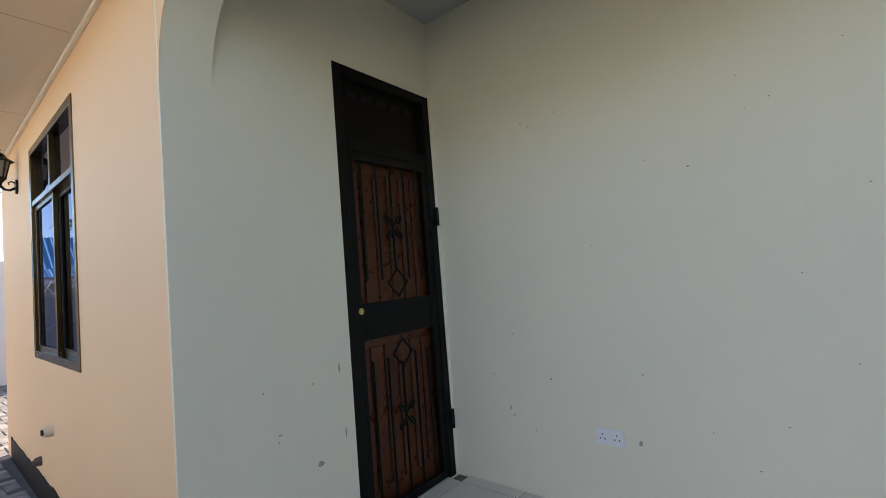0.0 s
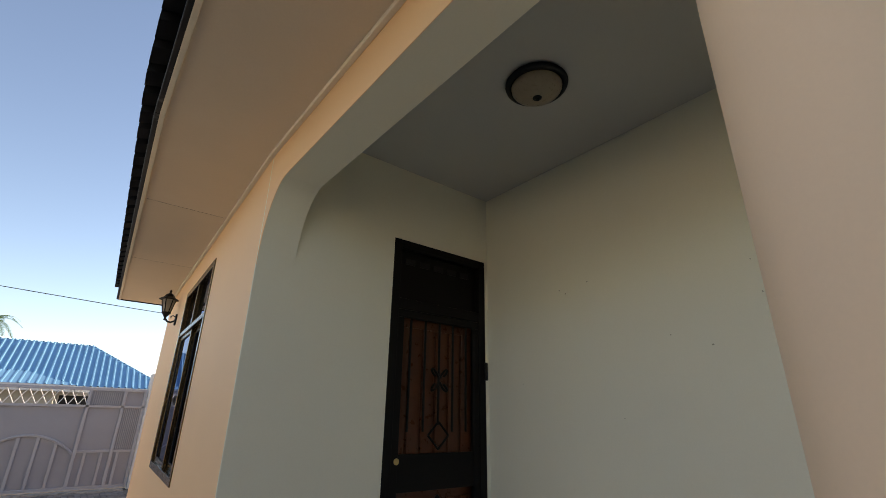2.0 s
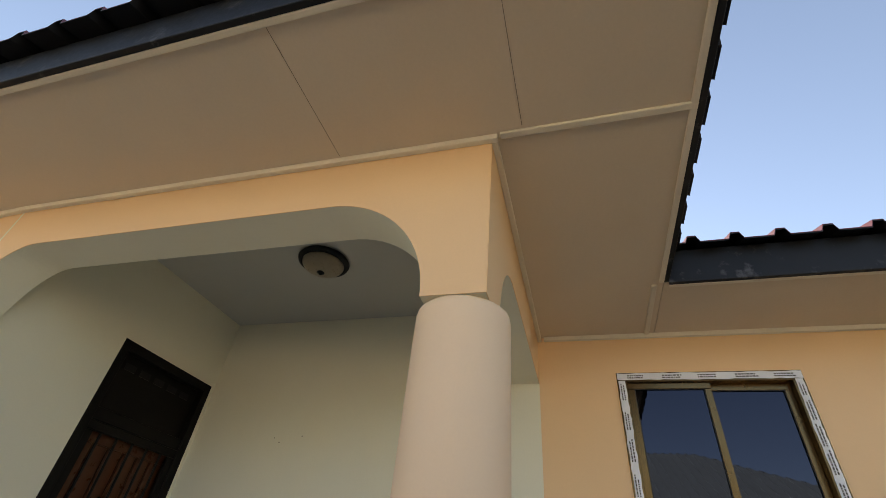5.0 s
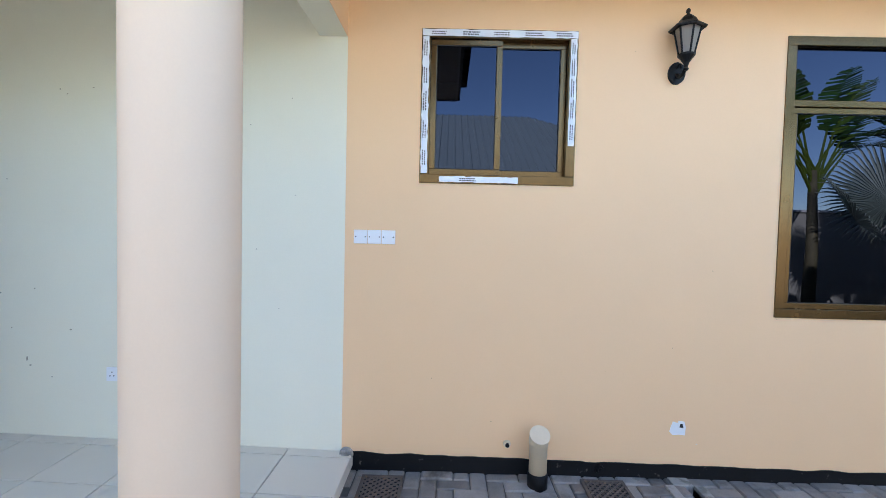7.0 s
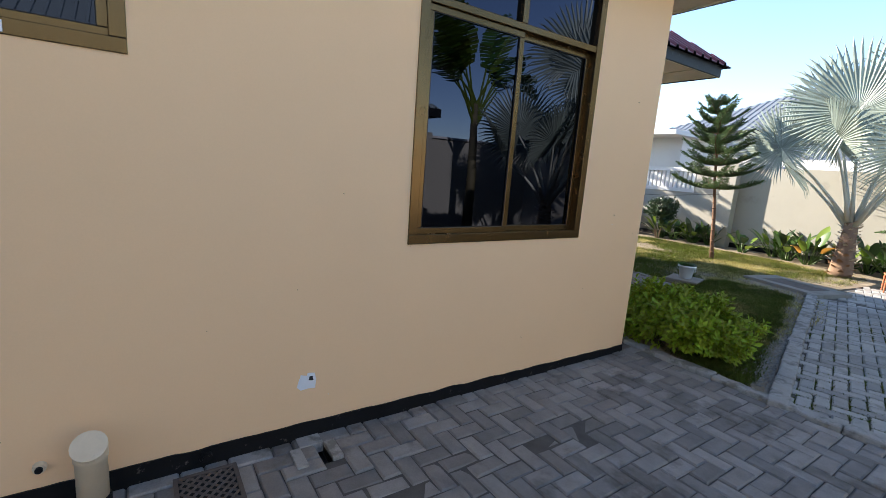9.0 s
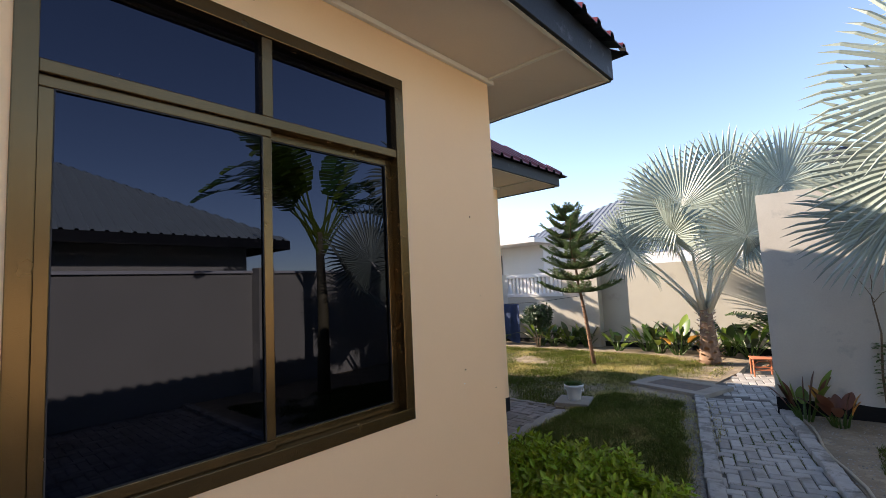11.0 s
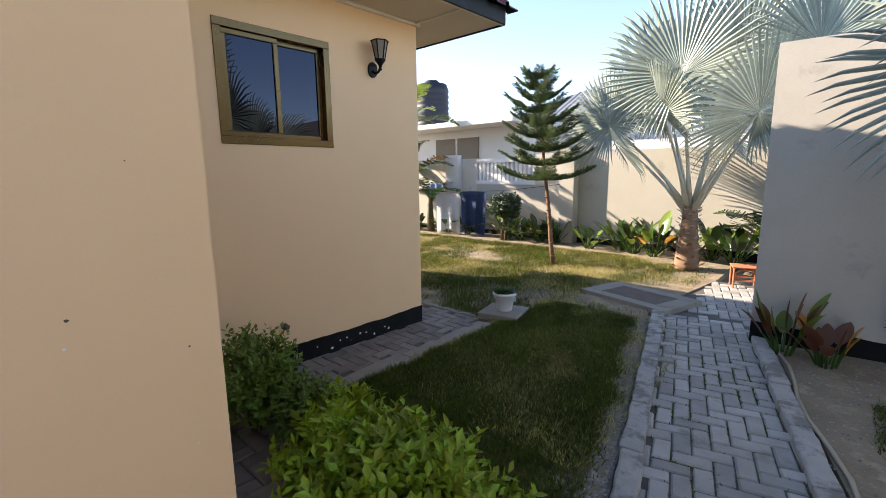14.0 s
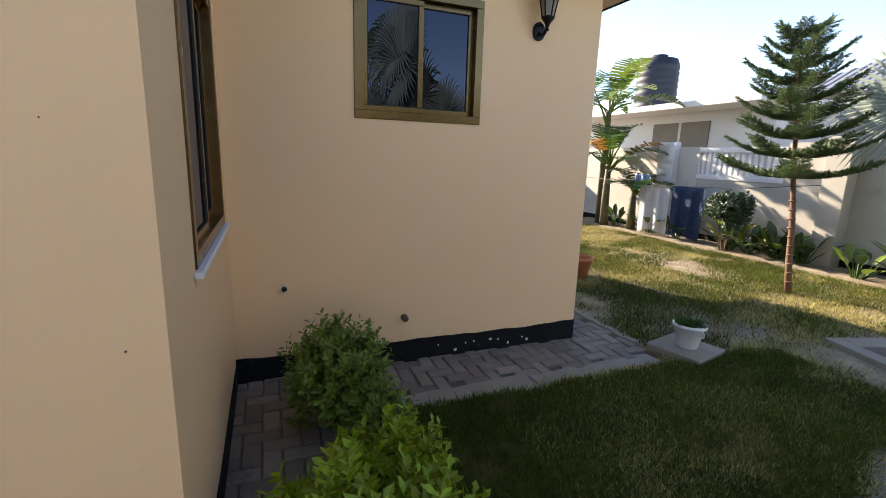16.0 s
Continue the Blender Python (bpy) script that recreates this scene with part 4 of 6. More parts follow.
def lantern(m, roofed=True):
    lamp = thing("wall_lantern", m, "black six-sided iron wall lantern with frosted panes", "lamp", "wall lanterns")
    bm = prism(bmesh.new(), [(0.05 * math.cos(a), 0.065 * math.sin(a)) for a in [k * math.tau / 20 for k in range(20)]], -0.016, 0.0)
    part("back_plate", bm, IRON, lamp)
    bm = tube(bmesh.new(), [(0, -0.012, -0.01), (0, -0.05, -0.035), (0, -0.085, -0.03), (0, -0.11, 0.0), (0, -0.115, 0.045)], 0.011)
    tube(bm, [(0, -0.012, 0.03), (0, -0.04, 0.045), (0, -0.06, 0.03), (0, -0.055, 0.012)], 0.006)
    part("arm", bm, IRON, lamp, smooth=True)
    base = Matrix.Translation((0, -0.115, 0.045))
    bm = lathe(bmesh.new(), [(0.010, -0.065), (0.016, -0.055), (0.009, -0.045), (0.018, -0.02), (0.032, 0.0), (0.046, 0.016), (0.048, 0.026), (0.040, 0.030)], 12, base)
    part("base_cup", bm, IRON, lamp)
    hexa = [(math.cos(k * math.tau / 6 + 0.52), math.sin(k * math.tau / 6 + 0.52)) for k in range(6)]
    r0, r1, z0, z1 = 0.040, 0.070, 0.028, 0.175
    for k in range(6):
        (ax, ay), (bx, by) = hexa[k], hexa[(k + 1) % 6]
        bm = bmesh.new()
        rod(bm, base @ Vector((ax * r0, ay * r0, z0)), base @ Vector((ax * r1, ay * r1, z1)), 0.0055, n=6)
        part("cage_bar", bm, IRON, lamp)
        bm = bmesh.new()
        f = 0.94
        bm.faces.new([bm.verts.new(base @ Vector(c)) for c in ((ax * r0 * f, ay * r0 * f, z0), (bx * r0 * f, by * r0 * f, z0), (bx * r1 * f, by * r1 * f, z1), (ax * r1 * f, ay * r1 * f, z1))])
        bmesh.ops.solidify(bm, geom=bm.faces[:], thickness=0.002)
        part("lantern_pane", bm, FROSTED, lamp, "frosted glass pane")
    cap = [(0.072, 0.172), (0.098, 0.166), (0.100, 0.176), (0.075, 0.192), (0.055, 0.205), (0.044, 0.225), (0.030, 0.240), (0.014, 0.246), (0.008, 0.258), (0.013, 0.268), (0.011, 0.280), (0.003, 0.288)]
    if not roofed:
        cap = [(0.066, 0.172), (0.080, 0.170), (0.082, 0.178), (0.066, 0.182)]
    part("roof" if roofed else "rim", lathe(bmesh.new(), cap, 6, base @ Matrix.Rotation(0.52, 4, "Z")), IRON, lamp)
    return lamp


lantern(facing_west(xa(5.93), 5.93, 2.53, sk))
lantern(facing_west(XB, -1.975, 2.475))
lantern(facing_west(XC, -6.99, 2.455), False)

# entrance door
DW, DH = 0.804, 2.488
door = thing("door_1", Matrix.Translation((2.056, YD, ZF)), "dark red-brown wooden entrance door behind a black iron grille, shut", "door", kind="structure")
bm = bmesh.new()
box(bm, 0, 0.06, 0.0, 0.12, 0, DH, bevel=0.004)
box(bm, DW - 0.06, DW, 0.0, 0.12, 0, DH, bevel=0.004)
box(bm, 0.06, DW - 0.06, 0.0, 0.12, DH - 0.06, DH, bevel=0.004)
box(bm, 0.06, DW - 0.06, 0.005, 0.12, 2.02, 2.09, bevel=0.004)
part("door_frame", bm, DOOR_DARK, door)
part("transom_panel", boxed(0.06, DW - 0.06, 0.05, 0.07, 2.09, DH - 0.06), DOOR_DARK, door)
for k in range(5):
    part("vent_slot", boxed(0.12 + 0.12 * k, 0.20 + 0.12 * k, 0.044, 0.050, DH - 0.15, DH - 0.11), IRON, door)
leaf = part("door_leaf", boxed(0.06, DW - 0.06, 0.07, 0.11, 0.0, 2.02), DOOR_WOOD, door)
for z0, z1 in ((0.14, 0.92), (1.16, 1.92)):
    for k in range(6):
        a = 0.085 + k * 0.107
        part("plank", boxed(a, a + 0.094, 0.056, 0.070, z0, z1, bevel=0.006), DOOR_WOOD, leaf)
grille = part("grille", ring(bmesh.new(), 0.06, DW - 0.06, 0.01, 2.02, 0.05, 0.008, 0.034, 0.004), DOOR_DARK, door, "black iron security grille")
part("lock_plate", boxed(0.11, DW - 0.11, 0.012, 0.03, 0.97, 1.17, bevel=0.003), DOOR_DARK, grille)
for k in range(5):
    x = 0.17 + 0.116 * k
    for z0, z1 in ((0.06, 0.97), (1.17, 1.97)):
        if k == 2:
            part("grille_bar", rod(bmesh.new(), (x, 0.02, z0 + (0.0 if z0 < 0.5 else 0.16)), (x, 0.02, z1 - (0.16 if z0 < 0.5 else 0.0)), 0.008, n=8), DOOR_DARK, grille)
        else:
            part("grille_bar", rod(bmesh.new(), (x, 0.02, z0 + (0.0 if z0 < 0.5 else 0.12)), (x, 0.02, z1 - (0.12 if z0 < 0.5 else 0.0)), 0.008, n=8), DOOR_DARK, grille)
for cz in (0.50, 1.60):
    for sx in (-1, 1):
        for sz in (-1, 1):
            pts = [(0.402 + sx * (0.040 - (0.034 - 0.0013 * k) * math.cos(k * 0.36)), 0.012, cz + sz * (0.040 + (0.036 - 0.0013 * k) * math.sin(k * 0.36 - 0.9))) for k in range(15)]
            part("scroll", tube(bmesh.new(), pts, 0.0075, 6), DOOR_DARK, grille)
for cz in (0.86, 1.27):
    pts = [(0.402, 0.012, cz + 0.08), (0.482, 0.012, cz), (0.402, 0.012, cz - 0.08), (0.322, 0.012, cz), (0.402, 0.012, cz + 0.08)]
    bm = bmesh.new()
    for a, b in zip(pts, pts[1:]):
        rod(bm, a, b, 0.007, n=6)
    part("diamond", bm, DOOR_DARK, grille)
bm = prism(bmesh.new(), [(0.098 + 0.018 * math.cos(a), 1.133 + 0.018 * math.sin(a)) for a in [k * math.tau / 16 for k in range(16)]], 0.004, 0.02)
part("lock", bm, BRASS, door, "round brass lock cylinder")
part("hinge", rod(bmesh.new(), (DW - 0.008, -0.012, 1.62), (DW - 0.008, -0.012, 1.74), 0.012), DOOR_DARK, door)
part("hinge", rod(bmesh.new(), (DW - 0.008, -0.012, 0.30), (DW - 0.008, -0.012, 0.42), 0.012), DOOR_DARK, door)

# porch ceiling lamp
dome = thing("ceiling_lamp", pose(2.135, 1.236, ZP) @ Matrix.Scale(0.87, 4), "round frosted glass ceiling lamp with a dark bronze rim", "lamp")
part("rim", lathe(bmesh.new(), [(0.10, 0.0), (0.175, -0.004), (0.185, -0.018), (0.180, -0.034), (0.150, -0.040), (0.148, -0.02)], 36), IRON, dome, smooth=True)
part("shade", lathe(bmesh.new(), [(0.150, -0.030)] + [(0.150 * math.cos(a), -0.036 - 0.078 * math.sin(a)) for a in [k * math.pi / 20 for k in range(10)]], 36), LAMP_BOWL, dome, "amber frosted glass bowl", smooth=True)
part("finial", lathe(bmesh.new(), [(0.028, -0.108), (0.026, -0.116), (0.012, -0.122), (0.012, -0.128), (0.004, -0.134)], 16), IRON, dome)

# wall sockets and plates
def plate(name, m, w, h, label, category, gangs=1, holes=False):
    ob = thing(name, m, label, category)
    for g in range(gangs):
        a = w * g / gangs
        b = w * (g + 1) / gangs - (0.002 if gangs > 1 else 0)
        p = part("plate", boxed(a, b, -0.009, 0.0, 0, h, bevel=0.003), WHITE_PLASTIC, ob)
        for x in (a + 0.012, b - 0.012):
            if not holes:
                part("screw", rod(bmesh.new(), (x, -0.0105, h / 2), (x, -0.008, h / 2), 0.004, n=8), RUBBER, p)
    if holes:
        for s in (0.036, 0.110):
            for dx, dz in ((0, 0.056), (-0.012, 0.034), (0.012, 0.034)):
                part("pin_hole", boxed(s + dx - 0.003, s + dx + 0.003, -0.0098, -0.0088, dz - 0.004, dz + 0.004), RUBBER, ob)
            part("switch_rocker", boxed(s + (0.02 if s < 0.07 else -0.034), s + (0.034 if s < 0.07 else -0.02), -0.012, -0.009, 0.058, 0.076, bevel=0.001), WHITE_PLASTIC, ob)
    return ob


plate("wall_socket", facing_west(XB, 1.475, 0.515), 0.146, 0.086, "white plastic double socket on the porch wall", "socket", holes=True)
plate("blank_plates", facing_west(XB, -0.056, 1.412), 0.256, 0.084, "three white blank plates side by side", "switch plate", gangs=3)

# torn patch on the wall
bm = prism(bmesh.new(), [(0.0, 0.02), (0.02, 0.0), (0.06, 0.004), (0.095, 0.0), (0.10, 0.05), (0.09, 0.085), (0.055, 0.09), (0.05, 0.075), (0.02, 0.085), (0.008, 0.05)], -0.003, 0.0)
tear = part("wall_box_cover", bm, WHITE_PLASTIC)
tear.matrix_basis = facing_west(XB, -2.03, 0.275)
tagged(tear, "torn white cover over an electrical box on the wall", "wall box")
part("dark_gap", prism(bmesh.new(), [(0.06, 0.05), (0.085, 0.045), (0.08, 0.07), (0.065, 0.072)], -0.005, -0.003), RUBBER, tear)

# vent pipe and stubs
pipe = thing("drain_pipe", pose(2.765, -1.20, -0.012), "short cream painted drain pipe with an angled cap", "pipe")
part("pipe_foot", lathe(bmesh.new(), [(0.060, 0.0), (0.060, 0.085), (0.052, 0.095)], 20), PLINTH, pipe, "black painted foot", smooth=True)
part("pipe_body", lathe(bmesh.new(), [(0.053, 0.085), (0.053, 0.26), (0.057, 0.262), (0.057, 0.30)], 20), CREAM_PIPE, pipe, smooth=True)
bm = bmesh.new()
rod(bm, (0, 0, 0.0), (0, 0, 0.05), 0.056, n=20)
rod(bm, (0, 0, 0.05), (0, 0, 0.062), 0.060, n=20)
bmesh.ops.transform(bm, matrix=Matrix.Translation((0.004, 0, 0.285)) @ Matrix.Rotation(radians(-38), 4, "Y"), verts=bm.verts)
part("pipe_cap", bm, CREAM_PIPE, pipe, "angled round cap")


def stub(x, y, z, r=0.016, length=0.02, mat=CREAM_PIPE, label="short capped pipe stub in the wall", name="pipe_stub"):
    ob = thing(name, facing_west(x, y, z), label, "pipe", "pipe stubs")
    bm = bmesh.new()
    rod(bm, (0, 0, 0), (0, -length, 0), r * 1.5, r * 1.3, n=12)
    part("collar", bm, mat, ob)
    part("bore", rod(bmesh.new(), (0, -length - 0.001, 0), (0, -length - 0.012, 0), r * 0.8, n=10), IRON if mat is CREAM_PIPE else mat, ob)
    return ob


stub(XB, -1.03, 0.19)
stub(XB - 0.004, -1.607, 0.05, 0.02, 0.02, IRON, "dark pipe end low on the plinth")
stub(XC, -5.159, 0.64, 0.022)
stub(XC, -5.996, 0.35, 0.018, 0.045, RUST, "rusty water tap stub on the wall")
stub(xa(4.71), 4.71, 0.60, 0.026, 0.05, CREAM_PIPE)
stub(xa(5.17), 5.17, 0.30, 0.024, 0.04, RUST)
stub(XB - 0.02, -0.035, 0.105, 0.03, 0.03, CONCRETE, "grey pipe end beside the porch step")

# small chips and scuffs in the paint
def scuffs(name, m, spots, mat, label):
    bm = bmesh.new()
    for x, z, w, h in spots:
        n = 7
        prism(bm, [(x + w * math.cos(k * math.tau / n) * random.uniform(0.5, 1), z + h * math.sin(k * math.tau / n) * random.uniform(0.5, 1)) for k in range(n)], -0.0022, 0.0, m)
    return tagged(part(name, bm, mat), label, "paint mark", kind="structure")


SCUFF = material("grey_scuff", (0.36, 0.34, 0.27), 0.8)
DARK_CHIP = material("dark_chip", (0.09, 0.06, 0.045), 0.9)
WHITE_CHIP = material("white_chip", (0.8, 0.78, 0.74), 0.9)
r_ = random.Random(5)
scuffs("paint_scuffs_door_wall", Matrix.Translation((XA, YD, 0)), [(0.40, 0.82, 0.012, 0.004), (0.39, 0.79, 0.006, 0.004), (0.60, 0.62, 0.025, 0.018), (0.74, 1.04, 0.005, 0.03), (0.76, 0.72, 0.005, 0.03), (0.58, 1.0, 0.01, 0.004), (0.33, 1.02, 0.006, 0.005)], SCUFF, "grey scuff marks in the pale paint")
scuffs("paint_scuffs_porch", facing_west(XB, 2.2, 0), [(0.22, 0.64, 0.006, 0.022), (0.24, 0.60, 0.01, 0.006), (0.95, 0.55, 0.012, 0.02), (0.06, 1.05, 0.004, 0.006)] + [(r_.uniform(0.1, 2.0), r_.uniform(0.4, 2.4), r_.uniform(0.003, 0.008), r_.uniform(0.003, 0.006)) for _ in range(22)], SCUFF, "small grey scuffs in the pale paint")
scuffs("paint_chips_b", facing_west(XB, 0, 0), [(4.473, 1.188, 0.006, 0.006), (4.745, 1.038, 0.004, 0.004), (3.6, 0.32, 0.004, 0.004), (4.58, 2.05, 0.005, 0.007), (4.2, 0.62, 0.003, 0.003)] + [(r_.uniform(0.2, 4.7), r_.uniform(0.2, 2.8), 0.0025, 0.0025) for _ in range(10)], DARK_CHIP, "small dark chips in the peach paint")
scuffs("paint_chips_white", facing_west(XB, 0, 0), [(4.459, 1.115, 0.005, 0.004), (4.74, 0.72, 0.005, 0.004), (2.2, 0.22, 0.004, 0.003)], WHITE_CHIP, "small white chips in the peach paint")


# black plinth bands with an uneven painted edge
def plinth(name, p, q, h, rough=0.006, end=None):
    p, q = Vector((*p, 0)), Vector((*q, 0))
    d = (q - p).normalized()
    out = Vector((d.y, -d.x, 0)) * 0.008
    L = (q - p).length
    n = max(4, int(L / 0.05))
    bm = bmesh.new()
    rows = []
    for i in range(n + 1):
        c = p + d * L * i / n
        top = h + ((h if end is None else end) - h) * i / n + noise.noise(Vector((i * 0.31, h * 9, 0))) * rough * 3 + random.uniform(-rough, rough) * 0.4
        rows.append([bm.verts.new(c + out + Vector((0, 0, -0.05))), bm.verts.new(c + out + Vector((0, 0, top))), bm.verts.new(c + Vector((0, 0, top)))])
    for a, b in zip(rows, rows[1:]):
        bm.faces.new((a[0], b[0], b[1], a[1]))
        bm.faces.new((a[1], b[1], b[2], a[2]))
    return tagged(part(name, bm, PLINTH), "black painted plinth band at the foot of the wall", "plinth", kind="structure")


plinth("plinth_a", (xa(YA), YA), (XK, YD), 0.20)
plinth("plinth_b", (XB, -0.03), (XB, YR), 0.11, 0.004, 0.055)
plinth("plinth_return", (XB, YR), (XC, YR), 0.14)
plinth("plinth_c", (XC, YR), (XC, YC), 0.165, 0.004)
plinth("plinth_south", (XC, YC), (11, YC), 0.165, 0.004)
plinth("plinth_back", (14.5, -13.6), (1.0, -13.6), 0.12)
plinth("plinth_garden", tuple(w0), tuple(w1), 0.17)
scuffs("plinth_flakes", facing_west(XC - 0.008, 0, 0), [(6.3 + 0.1 * k + r_.uniform(-0.03, 0.03), r_.uniform(0.03, 0.10), r_.uniform(0.006, 0.02), r_.uniform(0.006, 0.016)) for k in range(9)], WHITE_CHIP, "flaked pale spots in the black plinth")

# porch floor, with a slight fall towards the step
ZE = 0.112                               # porch floor at the step


def fall(y):
    return ZE + (ZF - ZE) * (y + 0.062) / (YD + 0.062)


for v in slab("porch_base", [(XA - 0.05, -0.062), (XB, -0.062), (XB, YD), (XA - 0.05, YD)], -0.05, 0.1, GROUT, "brown grouted porch slab", "floor").data.vertices:
    if v.co.z > 0:
        v.co.z = fall(v.co.y) - 0.012
slab("step_base", [(XA - 0.4, -0.375), (2.455, -0.375), (2.455, -0.072), (XA - 0.4, -0.072)], -0.05, 0.022, GROUT, "brown grouted lower step", "step")


# ---- plants ----
rng = np.random.default_rng(7)


class Leaves:
    """Gathers many small leaf faces for one mesh."""

    def __init__(self):
        self.v, self.f = [], []

    def add(self, pts, faces):
        n = len(self.v)
        self.v += [tuple(p) for p in pts]
        self.f += [tuple(n + i for i in f) for f in faces]

    def make(self, name, mat, parent, smooth=False):
        return raw(name, self.v, self.f, mat, parent, smooth)


def paddle(L, base, way, up, length, width, droop, n=7, fold=0.25):
    """A broad leaf: from base along way, bending down; the two halves fold about the midrib."""
    way, up = Vector(way).normalized(), Vector(up)
    side = way.cross(up).normalized()
    up = side.cross(way).normalized()
    pts, faces = [], []
    for i in range(n + 1):
        t = i / n
        c = Vector(base) + way * length * (t - 0.1 * droop * t * t) + Vector((0, 0, -1)) * droop * length * t * t
        w = width * math.sin(math.pi * min(1, (t * 0.94 + 0.06)) ** 0.85) ** 0.8 * 0.5
        pts += [c - side * w + up * w * fold, c, c + side * w + up * w * fold]
    for i in range(n):
        a = 3 * i
        faces += [(a, a + 1, a + 4, a + 3), (a + 1, a + 2, a + 5, a + 4)]
    L.add(pts, faces)


def fan_leaf(L, S, crown, hub, face, radius, n=58, spread=5.3, droop=0.0, rnd=random):
    """A fan palm leaf: stem from crown to hub, pleated blades round the hub, cupped and facing the given way."""
    crown, hub, face = Vector(crown), Vector(hub), Vector(face).normalized()
    out = (hub - crown).normalized()
    mid = (crown + hub) / 2 + Vector((0, 0, 0.10))
    tube(S, [crown, (crown + mid) / 2 + Vector((0, 0, 0.03)), mid, (mid + hub) / 2 + Vector((0, 0, 0.02)), hub], [0.048, 0.027, 0.022, 0.018, 0.013], 6)
    x = (out - face * out.dot(face)).normalized()
    y = face.cross(x)
    step = spread / n
    for k in range(n):
        a = -spread / 2 + step * (k + 0.5) + rnd.uniform(-0.012, 0.012)
        d = x * math.cos(a) + y * math.sin(a)
        r = radius * (1.0 - 0.30 * (abs(a) / (spread / 2)) ** 2.2) * rnd.uniform(0.94, 1.05)
        t = d.cross(face).normalized()
        m_r = r * 0.52
        w = m_r * math.tan(step / 2) * 1.03
        cup = face * (0.16 * m_r)
        c1 = hub + d * m_r * 0.5 + cup * 0.35
        c2 = hub + d * m_r + cup
        sag = Vector((0, 0, -1)) * r * (0.03 + droop + rnd.uniform(0, 0.06))
        c3 = hub + d * r * 0.82 + face * 0.15 * r + sag * 0.4
        c4 = hub + d * r + face * 0.14 * r + sag
        ridge = face * w * 0.55
        pts = [hub, c1 - t * w * 0.52, c1 + ridge * 0.5, c1 + t * w * 0.52, c2 - t * w, c2 + ridge, c2 + t * w, c3 - t * w * 0.60, c3 + ridge * 0.8, c3 + t * w * 0.60, c4]
        L.add(pts, [(0, 1, 2), (0, 2, 3), (1, 4, 5, 2), (2, 5, 6, 3), (4, 7, 8, 5), (5, 8, 9, 6), (7, 10, 8), (8, 10, 9)])


def fan_palm(name, at, height, leaves, stem, radius, seed, label, low=0.70, extra=()):
    rnd = random.Random(seed)
    palm = thing(name, pose(*at), label, "palm tree", "fan palms")
    bm = lathe(bmesh.new(), [(0.17, -0.03), (0.18, 0.10), (0.15, 0.4), (0.115, height * 0.75), (0.10, height)], 16)
    part("trunk", bm, PALM_TRUNK, palm, smooth=True)
    for k in range(70):
        a, z = k * 2.399, 0.02 + height * 0.98 * (k / 70)
        r = 0.17 - 0.08 * z / height
        c = Vector((r * math.cos(a), r * math.sin(a), z))
        o = Vector((math.cos(a), math.sin(a), 0.75)).normalized()
        boot = Leaves()
        paddle(boot, c, o, Vector((0, 0, 1)), rnd.uniform(0.07, 0.15), rnd.uniform(0.06, 0.10), 0.15, 3, -0.3)
        boot.make("leaf_base", PALM_BOOT if k > 28 + rnd.uniform(-8, 8) else PALM_HUSK, palm)
    for k in range(leaves):
        a = k * 2.399 + rnd.uniform(-0.2, 0.2)
        e = math.asin(min(0.97, low + (0.93 - low) * (k / (leaves - 1)) ** 0.9))
        d = Vector((math.cos(a) * math.cos(e), math.sin(a) * math.cos(e), math.sin(e)))
        ln = stem * rnd.uniform(0.85, 1.1)
        crown = Vector((0.08 * math.cos(a), 0.08 * math.sin(a), height - 0.08 + 0.12 * k / leaves))
        hub = crown + d * ln - Vector((0, 0, 0.10 * ln * math.cos(e)))
        face = Vector((-d.x, -d.y, 0)) * (0.3 + math.sin(e)) + Vector((rnd.uniform(-0.8, 0.8), rnd.uniform(-0.8, 0.8), 0.9 * math.cos(e)))
        L, S = Leaves(), bmesh.new()
        fan_leaf(L, S, crown, hub, face, radius * rnd.uniform(0.85, 1.1), 58, rnd.uniform(5.0, 5.7), 0.06 * math.cos(e), rnd)
        st = part("leaf_stem", S, PALM_STEM, palm, smooth=True)
        L.make("leaf_fan", PALM_LEAF, st)
    for hub, face, rad in extra:
        L, S = Leaves(), bmesh.new()
        hub = Vector(hub) - Vector(at)
        fan_leaf(L, S, Vector((hub.x * 0.06, hub.y * 0.06, height)), hub, face, rad, 62, 5.9, 0.0, rnd)
        st = part("leaf_stem", S, PALM_STEM, palm, smooth=True)
        L.make("leaf_fan", PALM_LEAF, st)
    return palm


fan_palm("fan_palm", (3.30, -12.05, 0), 1.0, 4, 1.75, 1.12, 3, "silver-blue fan palm with a short fibrous trunk", extra=(
    ((3.42, -11.5, 2.88), (0.0, 1.0, 0.1), 1.28), ((4.48, -11.65, 2.28), (0.35, 1.0, 0.25), 1.02), ((2.52, -11.7, 2.30), (-0.4, 1.0, 0.2), 0.85), ((1.95, -12.2, 3.15), (-0.3, 1.0, 0.2), 1.15), ((2.85, -12.4, 3.25), (-0.1, 1.0, -0.1), 1.2), ((4.0, -12.5, 3.0), (0.3, 1.0, -0.1), 1.15)))
fan_palm("fan_palm", (-0.75, -7.70, 0), 1.0, 9, 1.45, 1.0, 11, "large silver-blue fan palm in the planting bed", extra=(
    ((0.61, -7.40, 2.45), (0.25, 1.0, -0.05), 0.98), ((0.95, -7.68, 2.04), (0.15, 1.0, 0.15), 0.74), ((0.45, -7.20, 2.95), (0.2, 1.0, 0.2), 1.05), ((0.05, -7.2, 3.3), (0.3, 0.9, 0.3), 1.05)))


